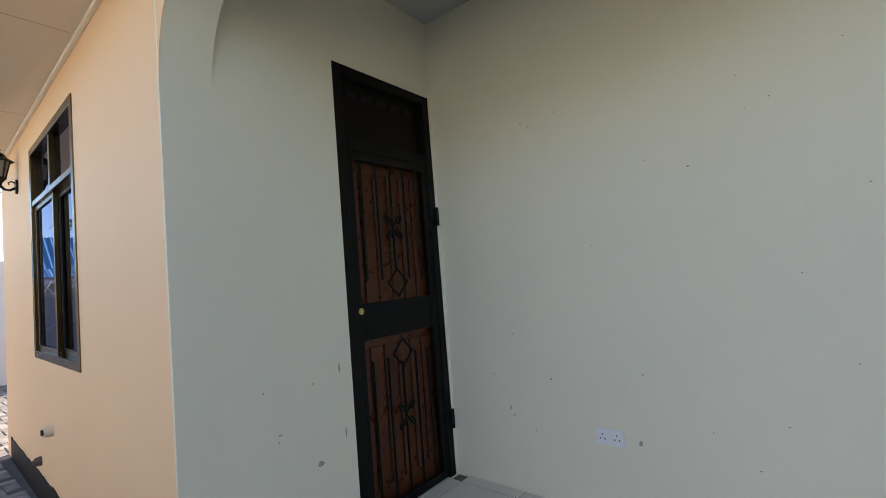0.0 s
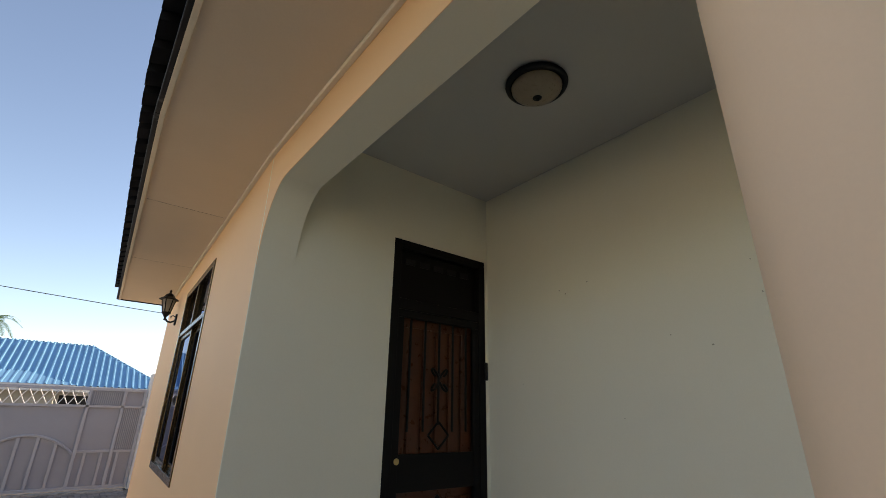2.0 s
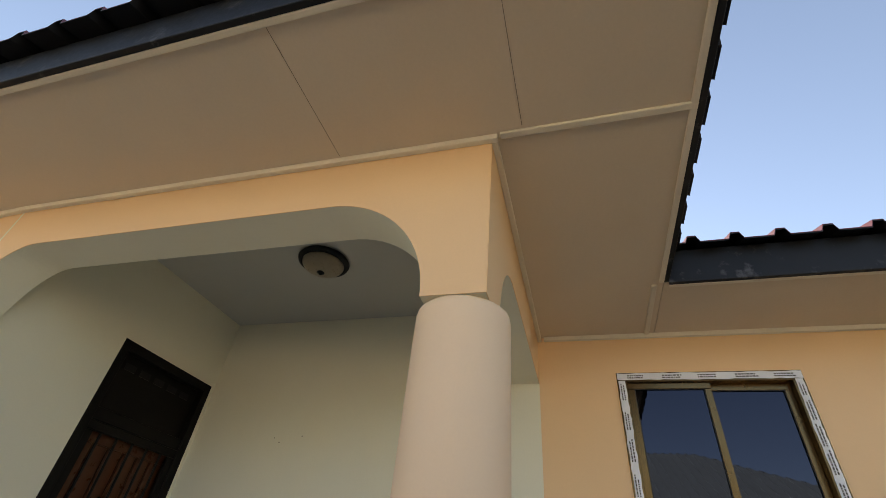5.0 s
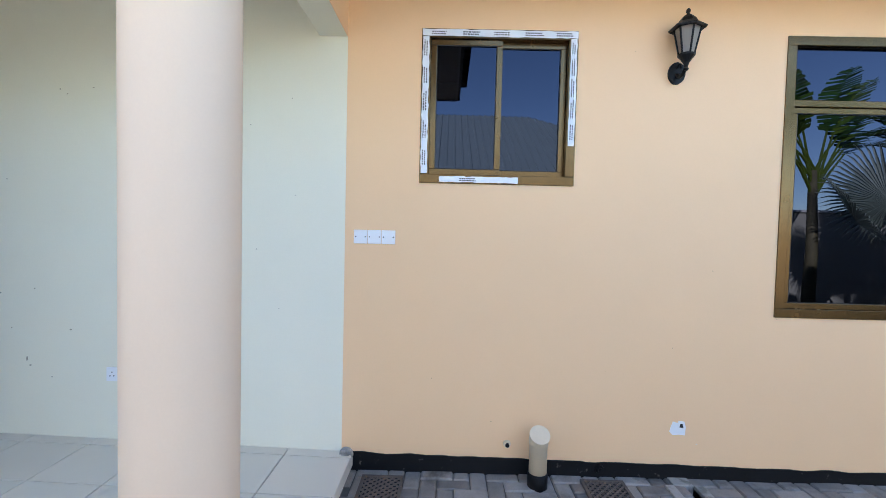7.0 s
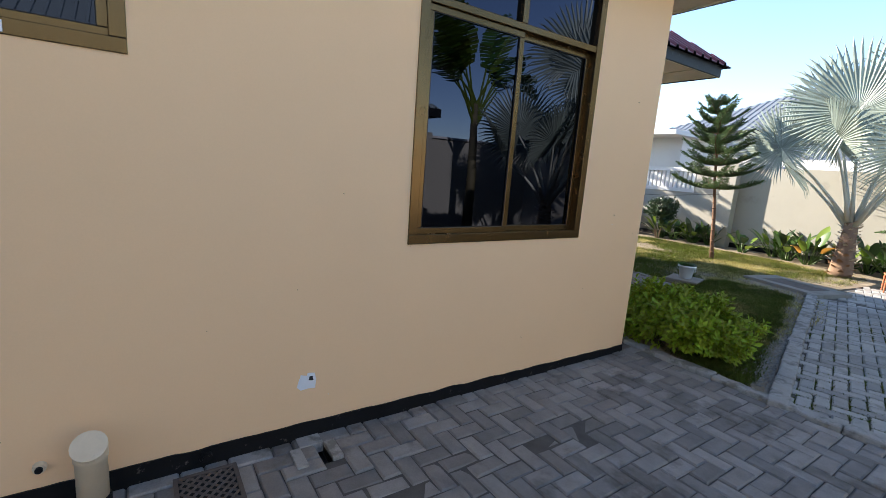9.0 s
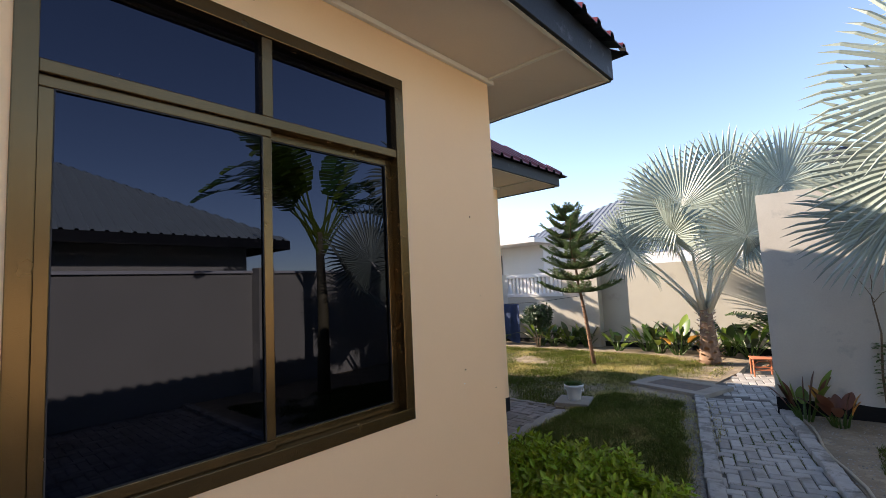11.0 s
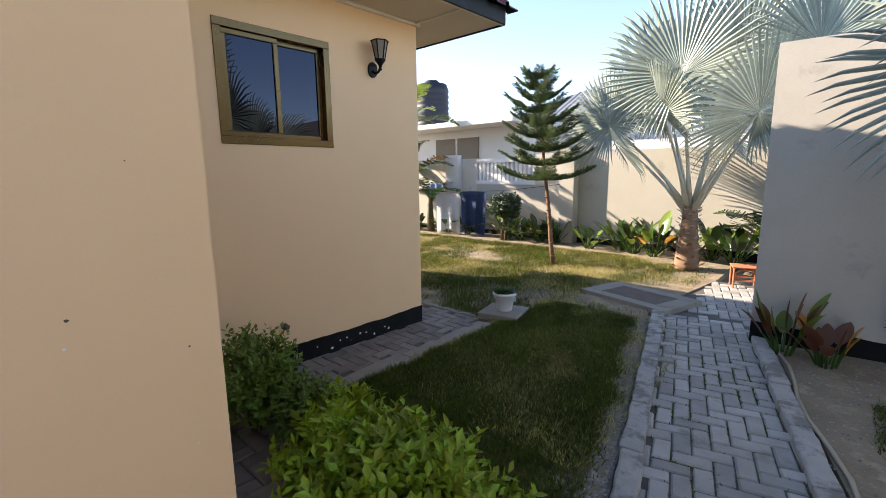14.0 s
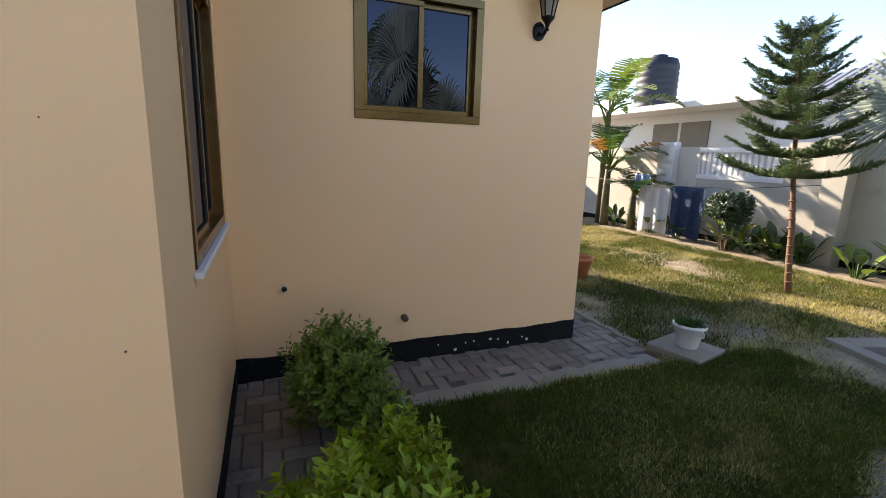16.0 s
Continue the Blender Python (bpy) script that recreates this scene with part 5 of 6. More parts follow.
def bush(name, at, rx, ry, h, n, leaf, mat, seed, label, group="", z0=0.02, category="bush"):
    rnd = random.Random(seed)
    b = thing(name, pose(*at), label, category, group)
    bm = bmesh.new()
    for k in range(9):
        a = k * 2.399
        q = Vector((rx * 0.6 * math.cos(a) * rnd.uniform(0.4, 1), ry * 0.6 * math.sin(a) * rnd.uniform(0.4, 1), h * rnd.uniform(0.55, 0.85)))
        tube(bm, [(0.03 * math.cos(a), 0.03 * math.sin(a), -0.03), q * 0.5 + Vector((0.02, 0.01, 0)), q], [0.012, 0.008, 0.004], 5)
    part("branches", bm, TWIG, b)
    L = Leaves()
    sprigs = n // 7
    for k in range(sprigs):
        u = rnd.uniform(-0.75, 1)
        a = rnd.uniform(0, math.tau)
        s = math.sqrt(1 - u * u)
        d = Vector((s * math.cos(a), s * math.sin(a), u))
        lump = 0.96 + 0.48 * noise.noise(d * 2.3 + Vector((seed, 0, 0))) + 0.10 * noise.noise(d * 6.0 + Vector((0, seed, 0)))
        r = lump * (rnd.uniform(0.80, 1.10) if rnd.random() < 0.62 else rnd.uniform(0.35, 0.80))
        if d.z > 0.2 and rnd.random() < 0.08:
            r *= rnd.uniform(1.05, 1.22)
        c = Vector((d.x * rx * r, d.y * ry * r, z0 + h * 0.5 + d.z * h * 0.5 * r))
        grow = (d + Vector((0, 0, 0.7)) + Vector((rnd.uniform(-.3, .3), rnd.uniform(-.3, .3), 0))).normalized()
        for j in range(7):
            az = j * 2.4 + k
            side = grow.orthogonal().normalized()
            o = (Matrix.Rotation(az, 3, grow) @ side)
            w = (o * rnd.uniform(0.6, 1.0) + grow * rnd.uniform(0.35, 0.9)).normalized()
            p0 = c + grow * (0.014 * j)
            ll = leaf * rnd.uniform(0.7, 1.25)
            t = w.cross(grow).normalized() * ll * 0.26
            lift = grow * ll * 0.06
            L.add([p0, p0 + w * ll * 0.5 - t + lift, p0 + w * ll * 0.45 - lift, p0 + w * ll * 0.5 + t + lift, p0 + w * ll], [(0, 1, 2), (0, 2, 3), (1, 4, 2), (2, 4, 3)])
    L.make("foliage", mat, b)
    return b


bush("hedge_bush", (2.72, -5.34, 0), 0.50, 0.29, 0.46, 9000, 0.056, HEDGE_LEAF, 1, "clipped yellow-green hedge bush beside the yard kerb", "hedge bushes")
bush("hedge_bush", (3.30, -5.58, 0), 0.19, 0.15, 0.31, 1500, 0.048, HEDGE_LEAF, 2, "small yellow-green hedge bush", "hedge bushes")
bush("hedge_bush", (4.02, -5.42, 0), 0.24, 0.23, 0.52, 4600, 0.042, HEDGE_DARK, 3, "rounded dark green hedge bush near the wall", "hedge bushes")
bush("hedge_bush", (3.66, -5.56, 0), 0.15, 0.14, 0.30, 1300, 0.042, HEDGE_DARK, 4, "low green hedge bush", "hedge bushes")


def pine(at, h, seed):
    rnd = random.Random(seed)
    t = thing("pine_tree", pose(*at), "young tiered araucaria pine with a slim red-brown trunk", "tree")
    lean = lambda z: Vector((0.14 * z, -0.02 * z, z))
    bm = tube(bmesh.new(), [lean(h * k / 8) + Vector((0.01 * math.sin(k * 2), 0, -0.03 if k == 0 else 0)) for k in range(9)], [0.040 - 0.0036 * k for k in range(9)], 10)
    for k in range(10):
        c = lean(0.15 + 0.11 * k)
        lathe(bm, [(0.036, -0.012), (0.046, 0.0), (0.036, 0.012)], 8, Matrix.Translation(c))
    part("trunk", bm, PINE_BARK, t, smooth=True)
    z, tier = 1.42, 0
    while z < h - 0.05:
        f = (z - 1.42) / (h - 1.42)
        ln = 0.72 * (1 - f) ** 0.6 + 0.09
        nb = 6 if f < 0.7 else 5
        L = Leaves()
        S = bmesh.new()
        for k in range(nb):
            a = k * math.tau / nb + tier * 0.6 + rnd.uniform(-0.15, 0.15)
            d = Vector((math.cos(a), math.sin(a), 0.0))
            side = Vector((-math.sin(a), math.cos(a), 0))
            l2 = ln * rnd.uniform(0.86, 1.1)
            lift = 0.16 + 0.5 * f
            P = lambda s: lean(z) + d * l2 * s + Vector((0, 0, l2 * (lift * s + 0.10 * s * s - 0.06 * math.sin(math.pi * s))))
            tube(S, [P(j / 5) for j in range(6)], [0.011, 0.009, 0.008, 0.007, 0.005, 0.003], 5)
            m = int(11 + 26 * l2)
            for j in range(m):
                s = 0.10 + 0.9 * j / (m - 1)
                c = P(s)
                sl = (0.20 * (1 - 0.75 * s) + 0.05) * (0.5 + 0.6 * l2) * rnd.uniform(0.8, 1.15)
                for sg in (-1, 1):
                    w = (side * sg + d * rnd.uniform(0.55, 0.9) + Vector((0, 0, rnd.uniform(0.15, 0.55)))).normalized()
                    q = max(5, int(sl / 0.009))
                    for i in range(q):
                        b = c + w * sl * (i / q)
                        o = (Matrix.Rotation(i * 2.4 + j, 3, w) @ w.orthogonal()).normalized()
                        e = b + (w * 0.9 + o * 0.75).normalized() * 0.046
                        x = w.cross(o) * 0.0075
                        L.add([b - x - o * 0.002, b + x - o * 0.002, e], [(0, 1, 2)])
        br = part("branches", S, PINE_BARK, t)
        L.make("needles", PINE_LEAF, br)
        z += 0.235 * (1 - 0.3 * f)
        tier += 1
    return t


pine((5.10, -11.08, 0.0), 3.22, 5)


def clump(name, at, n, length, width, mat, seed, label, category="plant", group="", spread=0.9, stem=None, droop=0.35, upright=0.5, base_z=0.0):
    """Broad leaves rising from one root."""
    rnd = random.Random(seed)
    c = thing(name, pose(*at), label, category, group)
    for k in range(n):
        a = k * 2.399 + rnd.uniform(-0.3, 0.3)
        e = upright + (1 - upright) * rnd.random()
        way = Vector((math.cos(a) * spread * (1.1 - e * 0.8), math.sin(a) * spread * (1.1 - e * 0.8), e)).normalized()
        ln = length * rnd.uniform(0.7, 1.15)
        p0 = Vector((0.05 * math.cos(a), 0.05 * math.sin(a), -0.02))
        p1 = p0 + way * ln * 0.55 + Vector((0, 0, base_z * rnd.uniform(0.5, 1)))
        S = tube(bmesh.new(), [p0, (p0 + p1) / 2 + Vector((0, 0, 0.03)), p1], [0.012, 0.009, 0.006], 5)
        st = part("leaf_stalk", S, stem or LEAF_GREEN, c)
        L = Leaves()
        m = mat if not isinstance(mat, (list, tuple)) else mat[rnd.randrange(len(mat))]
        paddle(L, p1, way + Vector((0, 0, -0.1)), Vector((0, 0, 1)) if way.z < 0.95 else Vector((1, 0, 0)), ln * 0.75, width * rnd.uniform(0.8, 1.15), droop * rnd.uniform(0.5, 1.4), 8, 0.22)
        L.make("leaf_blade", m, st, True)
    return c


# planting along the back wall
rb = random.Random(21)
for k in range(13):
    x = 2.3 + 0.43 * k
    if 5.6 < x < 5.9:
        continue
    clump("broadleaf_plant", (x + rb.uniform(-0.1, 0.1), -13.15 + rb.uniform(-0.15, 0.2), 0), rb.randint(14, 19), rb.uniform(0.48, 0.78), 0.14, (LEAF_GREEN, LEAF_DARK, LEAF_DARK, LEAF_LIME), 40 + k, "glossy green broad-leaved plant against the boundary wall", group="plants along the wall")
for k, (x, y) in enumerate(((6.6, -13.2), (8.7, -13.2), (9.3, -13.1), (10.4, -13.1))):
    clump("broadleaf_plant", (x, y, 0), 10, 0.6, 0.15, (LEAF_GREEN, LEAF_DARK), 70 + k, "dark green broad-leaved plant against the wall", group="plants along the wall")
clump("croton_plant", (4.05, -12.85, 0), 12, 0.75, 0.20, (LEAF_ORANGE, LEAF_LIME, LEAF_GREEN), 90, "variegated croton with orange and yellow leaves")
bush("dark_shrub", (7.35, -12.85, 0.0), 0.32, 0.30, 0.55, 2600, 0.075, LEAF_DARK, 31, "dark leafy shrub on bare stems", z0=0.45, category="shrub")
clump("canna", (1.76, -8.90, 0), 14, 0.46, 0.13, (LEAF_RED, LEAF_RED, LEAF_LIME), 51, "bronze and green canna beside the garden wall", group="cannas", upright=0.75, droop=0.15)
clump("canna", (1.47, -8.82, 0), 12, 0.38, 0.12, (LEAF_RED, LEAF_RED, LEAF_ORANGE), 52, "bronze-red canna beside the garden wall", group="cannas", upright=0.65, droop=0.2)

# sapling against the garden wall
sap = thing("sapling", pose(1.09, -9.12, 0), "thin bare sapling with few leaves", "tree")
bm = tube(bmesh.new(), [(0, 0, -0.03), (0.01, 0, 0.5), (-0.02, 0.01, 0.95), (0.02, 0, 1.35), (0.0, 0.01, 1.5)], [0.013, 0.011, 0.009, 0.006, 0.004], 7)
for a, b in (((0.0, 0.0, 1.45), (-0.16, 0.03, 1.75)), ((0.0, 0.0, 1.45), (0.05, 0.02, 1.98)), ((0.0, 0.01, 1.3), (0.18, 0.05, 1.62)), ((0.05, 0.02, 1.7), (0.16, 0.04, 1.9)), ((-0.1, 0.02, 1.62), (-0.22, 0.0, 1.7)), ((0.02, 0.0, 1.25), (-0.14, 0.06, 1.42))):
    tube(bm, [a, ((a[0] + b[0]) / 2, (a[1] + b[1]) / 2 + 0.01, (a[2] + b[2]) / 2 + 0.03), b], [0.004, 0.003, 0.0015], 5)
part("stem", bm, TWIG, sap)
L = Leaves()
rs = random.Random(4)
for k in range(60):
    z = rs.uniform(0.3, 0.85)
    a = rs.uniform(0, math.tau)
    paddle(L, (0.02 * math.cos(a), 0.02 * math.sin(a), z), (math.cos(a), math.sin(a), rs.uniform(-0.2, 0.5)), (0, 0, 1), 0.07, 0.035, 0.2, 3)
for k in range(26):
    paddle(L, (rs.uniform(-0.15, 0.15), rs.uniform(0, 0.05), rs.uniform(1.3, 1.85)), (rs.uniform(-1, 1), rs.uniform(-1, 1), 0.2), (0, 0, 1), 0.05, 0.022, 0.2, 3)
L.make("leaves", LEAF_GREEN, sap)

# banana plants beyond the corner of the house
def banana(at, h, n, seed, ln=1.5, mats=(LEAF_GREEN, LEAF_GREEN, LEAF_ORANGE), label="tall banana plant with long torn leaves, some turning orange", flat=None):
    rnd = random.Random(seed)
    b = thing("banana_plant", pose(*at), label, "plant", "banana plants")
    part("stem", tube(bmesh.new(), [(0, 0, -0.03), (0.03, 0, h * 0.5), (0.0, 0.03, h)], [0.11, 0.09, 0.06], 10), BANANA_STEM, b, smooth=True)
    for k in range(n):
        a = k * 2.399 if flat is None else flat + (0 if k % 2 else math.pi)
        e = rnd.uniform(0.25, 0.95) if flat is None else 0.35 + 0.6 * (1 - k / n)
        way = Vector((math.cos(a) * math.sqrt(1 - e * e), math.sin(a) * math.sqrt(1 - e * e), e))
        p0, p1 = Vector((0, 0, h * rnd.uniform(0.8, 1.0))), Vector((0, 0, h)) + way * ln * 0.35
        st = part("leaf_stalk", tube(bmesh.new(), [p0, (p0 + p1) / 2 + Vector((0, 0, 0.05)), p1], [0.03, 0.022, 0.016], 6), LEAF_LIME, b)
        L = Leaves()
        m = mats[rnd.randrange(len(mats))]
        # torn into narrow strips across the midrib
        N = 26
        side = way.cross(Vector((0, 0, 1))).normalized()
        up = side.cross(way)
        dr = rnd.uniform(0.25, 0.6)
        C = lambda t: p1 + way * ln * t * (1 - 0.12 * t) + Vector((0, 0, -dr * ln * t * t))
        for i in range(N):
            t0, t1 = i / N, (i + 0.93) / N
            w0 = 0.30 * math.sin(math.pi * (0.05 + 0.93 * t0) ** 0.8) ** 0.7
            w1_ = 0.30 * math.sin(math.pi * (0.05 + 0.93 * t1) ** 0.8) ** 0.7
            for sg in (-1, 1):
                hang = rnd.uniform(-0.05, 0.10)
                L.add([C(t0), C(t1), C(t1) + (side * sg * w1_ + up * (0.08 - hang * 1.5) * w1_ * 2) + way * 0.03, C(t0) + (side * sg * w0 + up * (0.08 - hang) * w0 * 2) + way * 0.03], [(0, 1, 2, 3)])
        L.make("leaf_blade", m, st)
    return b


banana((10.6, -12.9, 0), 1.5, 14, 3, 1.3, (LEAF_GREEN, LEAF_DARK, LEAF_GREEN, LEAF_ORANGE))
banana((11.7, -12.6, 0), 2.9, 9, 4, 1.6, (LEAF_GREEN,))
banana((10.95, -13.05, 0), 2.8, 10, 13, 1.5, (LEAF_GREEN, LEAF_LIME))
banana((9.9, -13.1, 0), 0.9, 8, 6, 0.9, (LEAF_GREEN, LEAF_DARK))
banana((-2.15, -6.9, 0), 2.7, 14, 8, 2.1, (LEAF_GREEN, LEAF_GREEN, LEAF_LIME), "tall traveller's palm with a flat fan of paddle leaves", flat=1.3)
banana((2.35, -13.0, 0), 0.5, 7, 9, 0.8, (LEAF_GREEN, LEAF_DARK))
# a tall palm far behind the blue roofs
def feather_palm(at, h, seed):
    rnd = random.Random(seed)
    p = thing("coconut_palm", pose(*at), "slim far-off coconut palm with drooping fronds", "palm tree")
    part("trunk", tube(bmesh.new(), [(0, 0, -0.05), (0.2, 0, h * 0.5), (0.1, 0, h)], [0.16, 0.12, 0.09], 8), TWIG, p, smooth=True)
    for k in range(13):
        a = k * 2.399
        e = rnd.uniform(0.0, 0.8)
        d = Vector((math.cos(a), math.sin(a), e)).normalized()
        L = Leaves()
        C = lambda t: Vector((0.1, 0, h)) + d * 2.2 * t + Vector((0, 0, -1.5 * t * t))
        s = d.cross(Vector((0, 0, 1))).normalized()
        for i in range(34):
            t = 0.08 + 0.92 * i / 34
            for sg in (-1, 1):
                tip = C(t) + (s * sg * 0.45 + d * 0.25 + Vector((0, 0, -0.25))) * (1.1 - t * 0.7)
                L.add([C(t), C(t + 0.02), tip], [(0, 1, 2)])
        L.make("frond", LEAF_GREEN, p)
    return p


feather_palm((-6.0, 52.0, 0), 8.6, 2)

# flower pot
pot = thing("flower_pot", pose(4.16, -8.27, 0.06), "white glazed flower pot with low green foliage on a concrete slab", "flower pot")
part("pot", lathe(bmesh.new(), [(0.075, 0.0), (0.082, 0.01), (0.110, 0.17), (0.128, 0.175), (0.130, 0.200), (0.118, 0.203), (0.108, 0.185), (0.02, 0.18)], 28), POT_WHITE, pot, smooth=True)
for s in (-1, 1):
    part("handle", tube(bmesh.new(), [(s * 0.104, 0, 0.12), (s * 0.135, 0, 0.125), (s * 0.137, 0, 0.16), (s * 0.118, 0, 0.165)], 0.008, 6), POT_WHITE, pot)
L = Leaves()
rp = random.Random(9)
for k in range(420):
    a, r = rp.uniform(0, math.tau), 0.105 * math.sqrt(rp.random())
    p0 = Vector((r * math.cos(a), r * math.sin(a), 0.18))
    paddle(L, p0, (math.cos(a) * r * 6 + rp.uniform(-.4, .4), math.sin(a) * r * 6 + rp.uniform(-.4, .4), 1.0), (0.3, 0.2, 1) if r > 0.01 else (1, 0, 0), rp.uniform(0.04, 0.10), 0.014, 0.3, 2)
L.make("foliage", LEAF_GREEN, pot)
# terracotta pot beyond the corner
tp = thing("terracotta_pot", pose(6.45, -8.95, 0.0), "terracotta flower pot on the lawn beside the house", "flower pot")
part("pot", lathe(bmesh.new(), [(0.10, 0.0), (0.15, 0.24), (0.17, 0.245), (0.17, 0.29), (0.15, 0.29), (0.14, 0.24)], 24), TERRACOTTA, tp, smooth=True)

# red stand and clothes line
stool = thing("red_stand", pose(2.42, -11.35, 0) @ Matrix.Rotation(0.3, 4, "Z"), "low orange-red metal plant stand", "stand")
part("top", boxed(-0.16, 0.16, -0.15, 0.15, 0.27, 0.285, bevel=0.004), TERRACOTTA, stool)
for sx in (-0.14, 0.14):
    for sy in (-0.13, 0.13):
        part("leg", rod(bmesh.new(), (sx, sy, -0.005), (sx, sy, 0.27), 0.012, n=8), TERRACOTTA, stool)
for sy in (-0.13, 0.13):
    part("stretcher", rod(bmesh.new(), (-0.14, sy, 0.10), (0.14, sy, 0.10), 0.009, n=8), TERRACOTTA, stool)
    pts = [(0.13 * math.cos(a), sy, 0.18 + 0.07 * math.sin(a)) for a in [k * math.tau / 14 for k in range(15)]]
    part("ring", tube(bmesh.new(), pts, 0.007, 5), TERRACOTTA, stool)
line = part("clothes_line", tube(bmesh.new(), [(14.4, -12.3, 1.40), (11.6, -12.6, 1.18), (9.0, -12.90, 1.085), (7.4, -13.1, 1.14), (6.1, -13.40, 1.30)], 0.006, 5), CABLE)
tagged(line, "thin clothes line strung to the boundary wall", "clothes line")


def cloth(name, x0, y0, x1, y1, top, length, mat, label, seed, fringe=0.0):
    rnd = random.Random(seed)
    bm = bmesh.new()
    NX, NZ = 18, 12
    g = []
    d = Vector((x1 - x0, y1 - y0, 0))
    nrm = Vector((-d.y, d.x, 0)).normalized()
    for i in range(NX + 1):
        col_ = []
        for j in range(NZ + 1):
            s, t = i / NX, j / NZ
            fold = 0.035 * math.sin(s * 15 + seed) * (0.3 + t) + 0.02 * math.sin(s * 31 + 2 * seed) * t
            p = Vector((x0, y0, top)) + d * s + nrm * fold + Vector((0, 0, -length * t * (1 + 0.06 * math.sin(s * 7 + seed))))
            col_.append(bm.verts.new(p))
        g.append(col_)
    for i in range(NX):
        for j in range(NZ):
            bm.faces.new((g[i][j], g[i + 1][j], g[i + 1][j + 1], g[i][j + 1]))
    bmesh.ops.solidify(bm, geom=bm.faces[:], thickness=0.006)
    return tagged(part(name, bm, mat, smooth=True), label, "laundry", "laundry on the line")


cloth("white_towel", 9.48, -12.83, 8.74, -12.93, 1.08, 1.0, CLOTH_WHITE, "white towel hanging on the clothes line", 1)
cloth("dark_jeans", 8.70, -12.94, 8.0, -13.04, 1.10, 1.0, CLOTH_BLUE, "dark blue jeans hanging on the clothes line", 2)
cloth("pale_shirt", 9.70, -12.86, 9.3, -12.94, 1.30, 0.35, CLOTH_PALE, "pale blue striped shirt on the clothes line", 3)

# ---- lawn ----
def inside(poly, x, y):
    r = np.zeros(len(x), bool)
    for (x0, y0), (x1, y1) in zip(poly, poly[1:] + poly[:1]):
        c = ((y0 > y) != (y1 > y)) & (x < (x1 - x0) * (y - y0) / (y1 - y0 + 1e-12) + x0)
        r ^= c
    return r


def field(x, y, s, seed=0):
    g = np.random.default_rng(seed).random((64, 64))
    u, v = (x * s) % 64, (y * s) % 64
    i, j = u.astype(int), v.astype(int)
    fu, fv = u - i, v - j
    fu, fv = fu * fu * (3 - 2 * fu), fv * fv * (3 - 2 * fv)
    a = g[i % 64, j % 64] * (1 - fu) + g[(i + 1) % 64, j % 64] * fu
    b = g[i % 64, (j + 1) % 64] * (1 - fu) + g[(i + 1) % 64, (j + 1) % 64] * fu
    return a * (1 - fv) + b * fv


def in_joints(x, y):
    """True for points of the garden path that lie in a joint between its blocks."""
    p = np.c_[x - PO.x, y - PO.y]
    u, v = p @ np.array(PN.xy) / 0.1, -(p @ np.array(PD.xy)) / 0.1
    iu, iv = np.round(u).astype(int), np.round(v).astype(int)
    k_u = (iu - 1 - np.floor(v).astype(int)) % 4
    k_v = (np.floor(u).astype(int) - iv + 1) % 4
    return (np.abs(u - iu) < 0.06) & (k_u != 0) | (np.abs(v - iv) < 0.06) & (k_v != 3)


def grass(name, poly, n, h0, h1, bare, label, seed, z0=0.0, feather=0.045, soft=5.0, where=None, mat=None):
    g = np.random.default_rng(seed)
    xs, ys = [p[0] for p in poly], [p[1] for p in poly]
    x, y = g.uniform(min(xs), max(xs), n), g.uniform(min(ys), max(ys), n)
    keep = inside(poly, x + 0.10 * (field(x + 50, y + 50, 4.3, 9) - 0.5) + g.normal(0, feather, n), y + 0.10 * (field(x + 50, y + 50, 4.1, 8) - 0.5) + g.normal(0, feather, n))
    cover = 0.6 * field(x + 50, y + 50, 1.1, seed) + 0.4 * field(x + 50, y + 50, 3.7, seed + 1)
    keep &= g.random(n) < np.clip((cover - bare) * soft, 0.05, 1)
    if where:
        keep &= where(x, y)
    x, y, cover = x[keep], y[keep], cover[keep]
    m = len(x)
    a = g.uniform(0, math.tau, m)
    h = g.uniform(h0, h1, m) * (0.6 + 0.8 * cover)
    lean, w = g.uniform(0.4, 1.6, m), 0.0032 + 0.002 * g.random(m)
    v = np.empty((m, 3, 3))
    v[:, 0] = np.c_[x - w * np.sin(a), y + w * np.cos(a), np.full(m, z0)]
    v[:, 1] = np.c_[x + w * np.sin(a), y - w * np.cos(a), np.full(m, z0)]
    v[:, 2] = np.c_[x + np.cos(a) * h * lean, y + np.sin(a) * h * lean, z0 + h]
    me = bpy.data.meshes.new(name)
    me.vertices.add(m * 3)
    me.vertices.foreach_set("co", v.ravel())
    me.loops.add(m * 3)
    me.loops.foreach_set("vertex_index", np.arange(m * 3, dtype=np.int32))
    me.polygons.add(m)
    me.polygons.foreach_set("loop_start", np.arange(0, m * 3, 3, dtype=np.int32))
    me.update(calc_edges=True)
    me.materials.append(mat or GRASS)
    return tagged(new(name, me), label, "grass", kind="stuff")


near_poly = [on_path(0.99, -1.30)[:2], (2.55, -5.22), (3.2, -5.40), (3.98, -5.75), (4.0, -8.0), (4.05, -9.1), on_path(1.03, 2.75)[:2]]
far_poly = [(4.0, -8.0), (11.5, -8.05), (11.5, -12.5), (4.4, -12.6), (2.9, -12.0), (2.9, -10.9), (4.0, -10.4), (3.9, -9.2), (3.2, -9.15), (3.9, -8.6)]
grass("lawn_grass", near_poly, 300000, 0.022, 0.050, 0.10, "short green lawn with dry patches", 1, 0.0, 0.035, 4.0)
grass("lawn_grass", far_poly, 240000, 0.022, 0.055, 0.30, "thin sunlit lawn with bare patches", 2, 0.0, 0.10, 2.4)
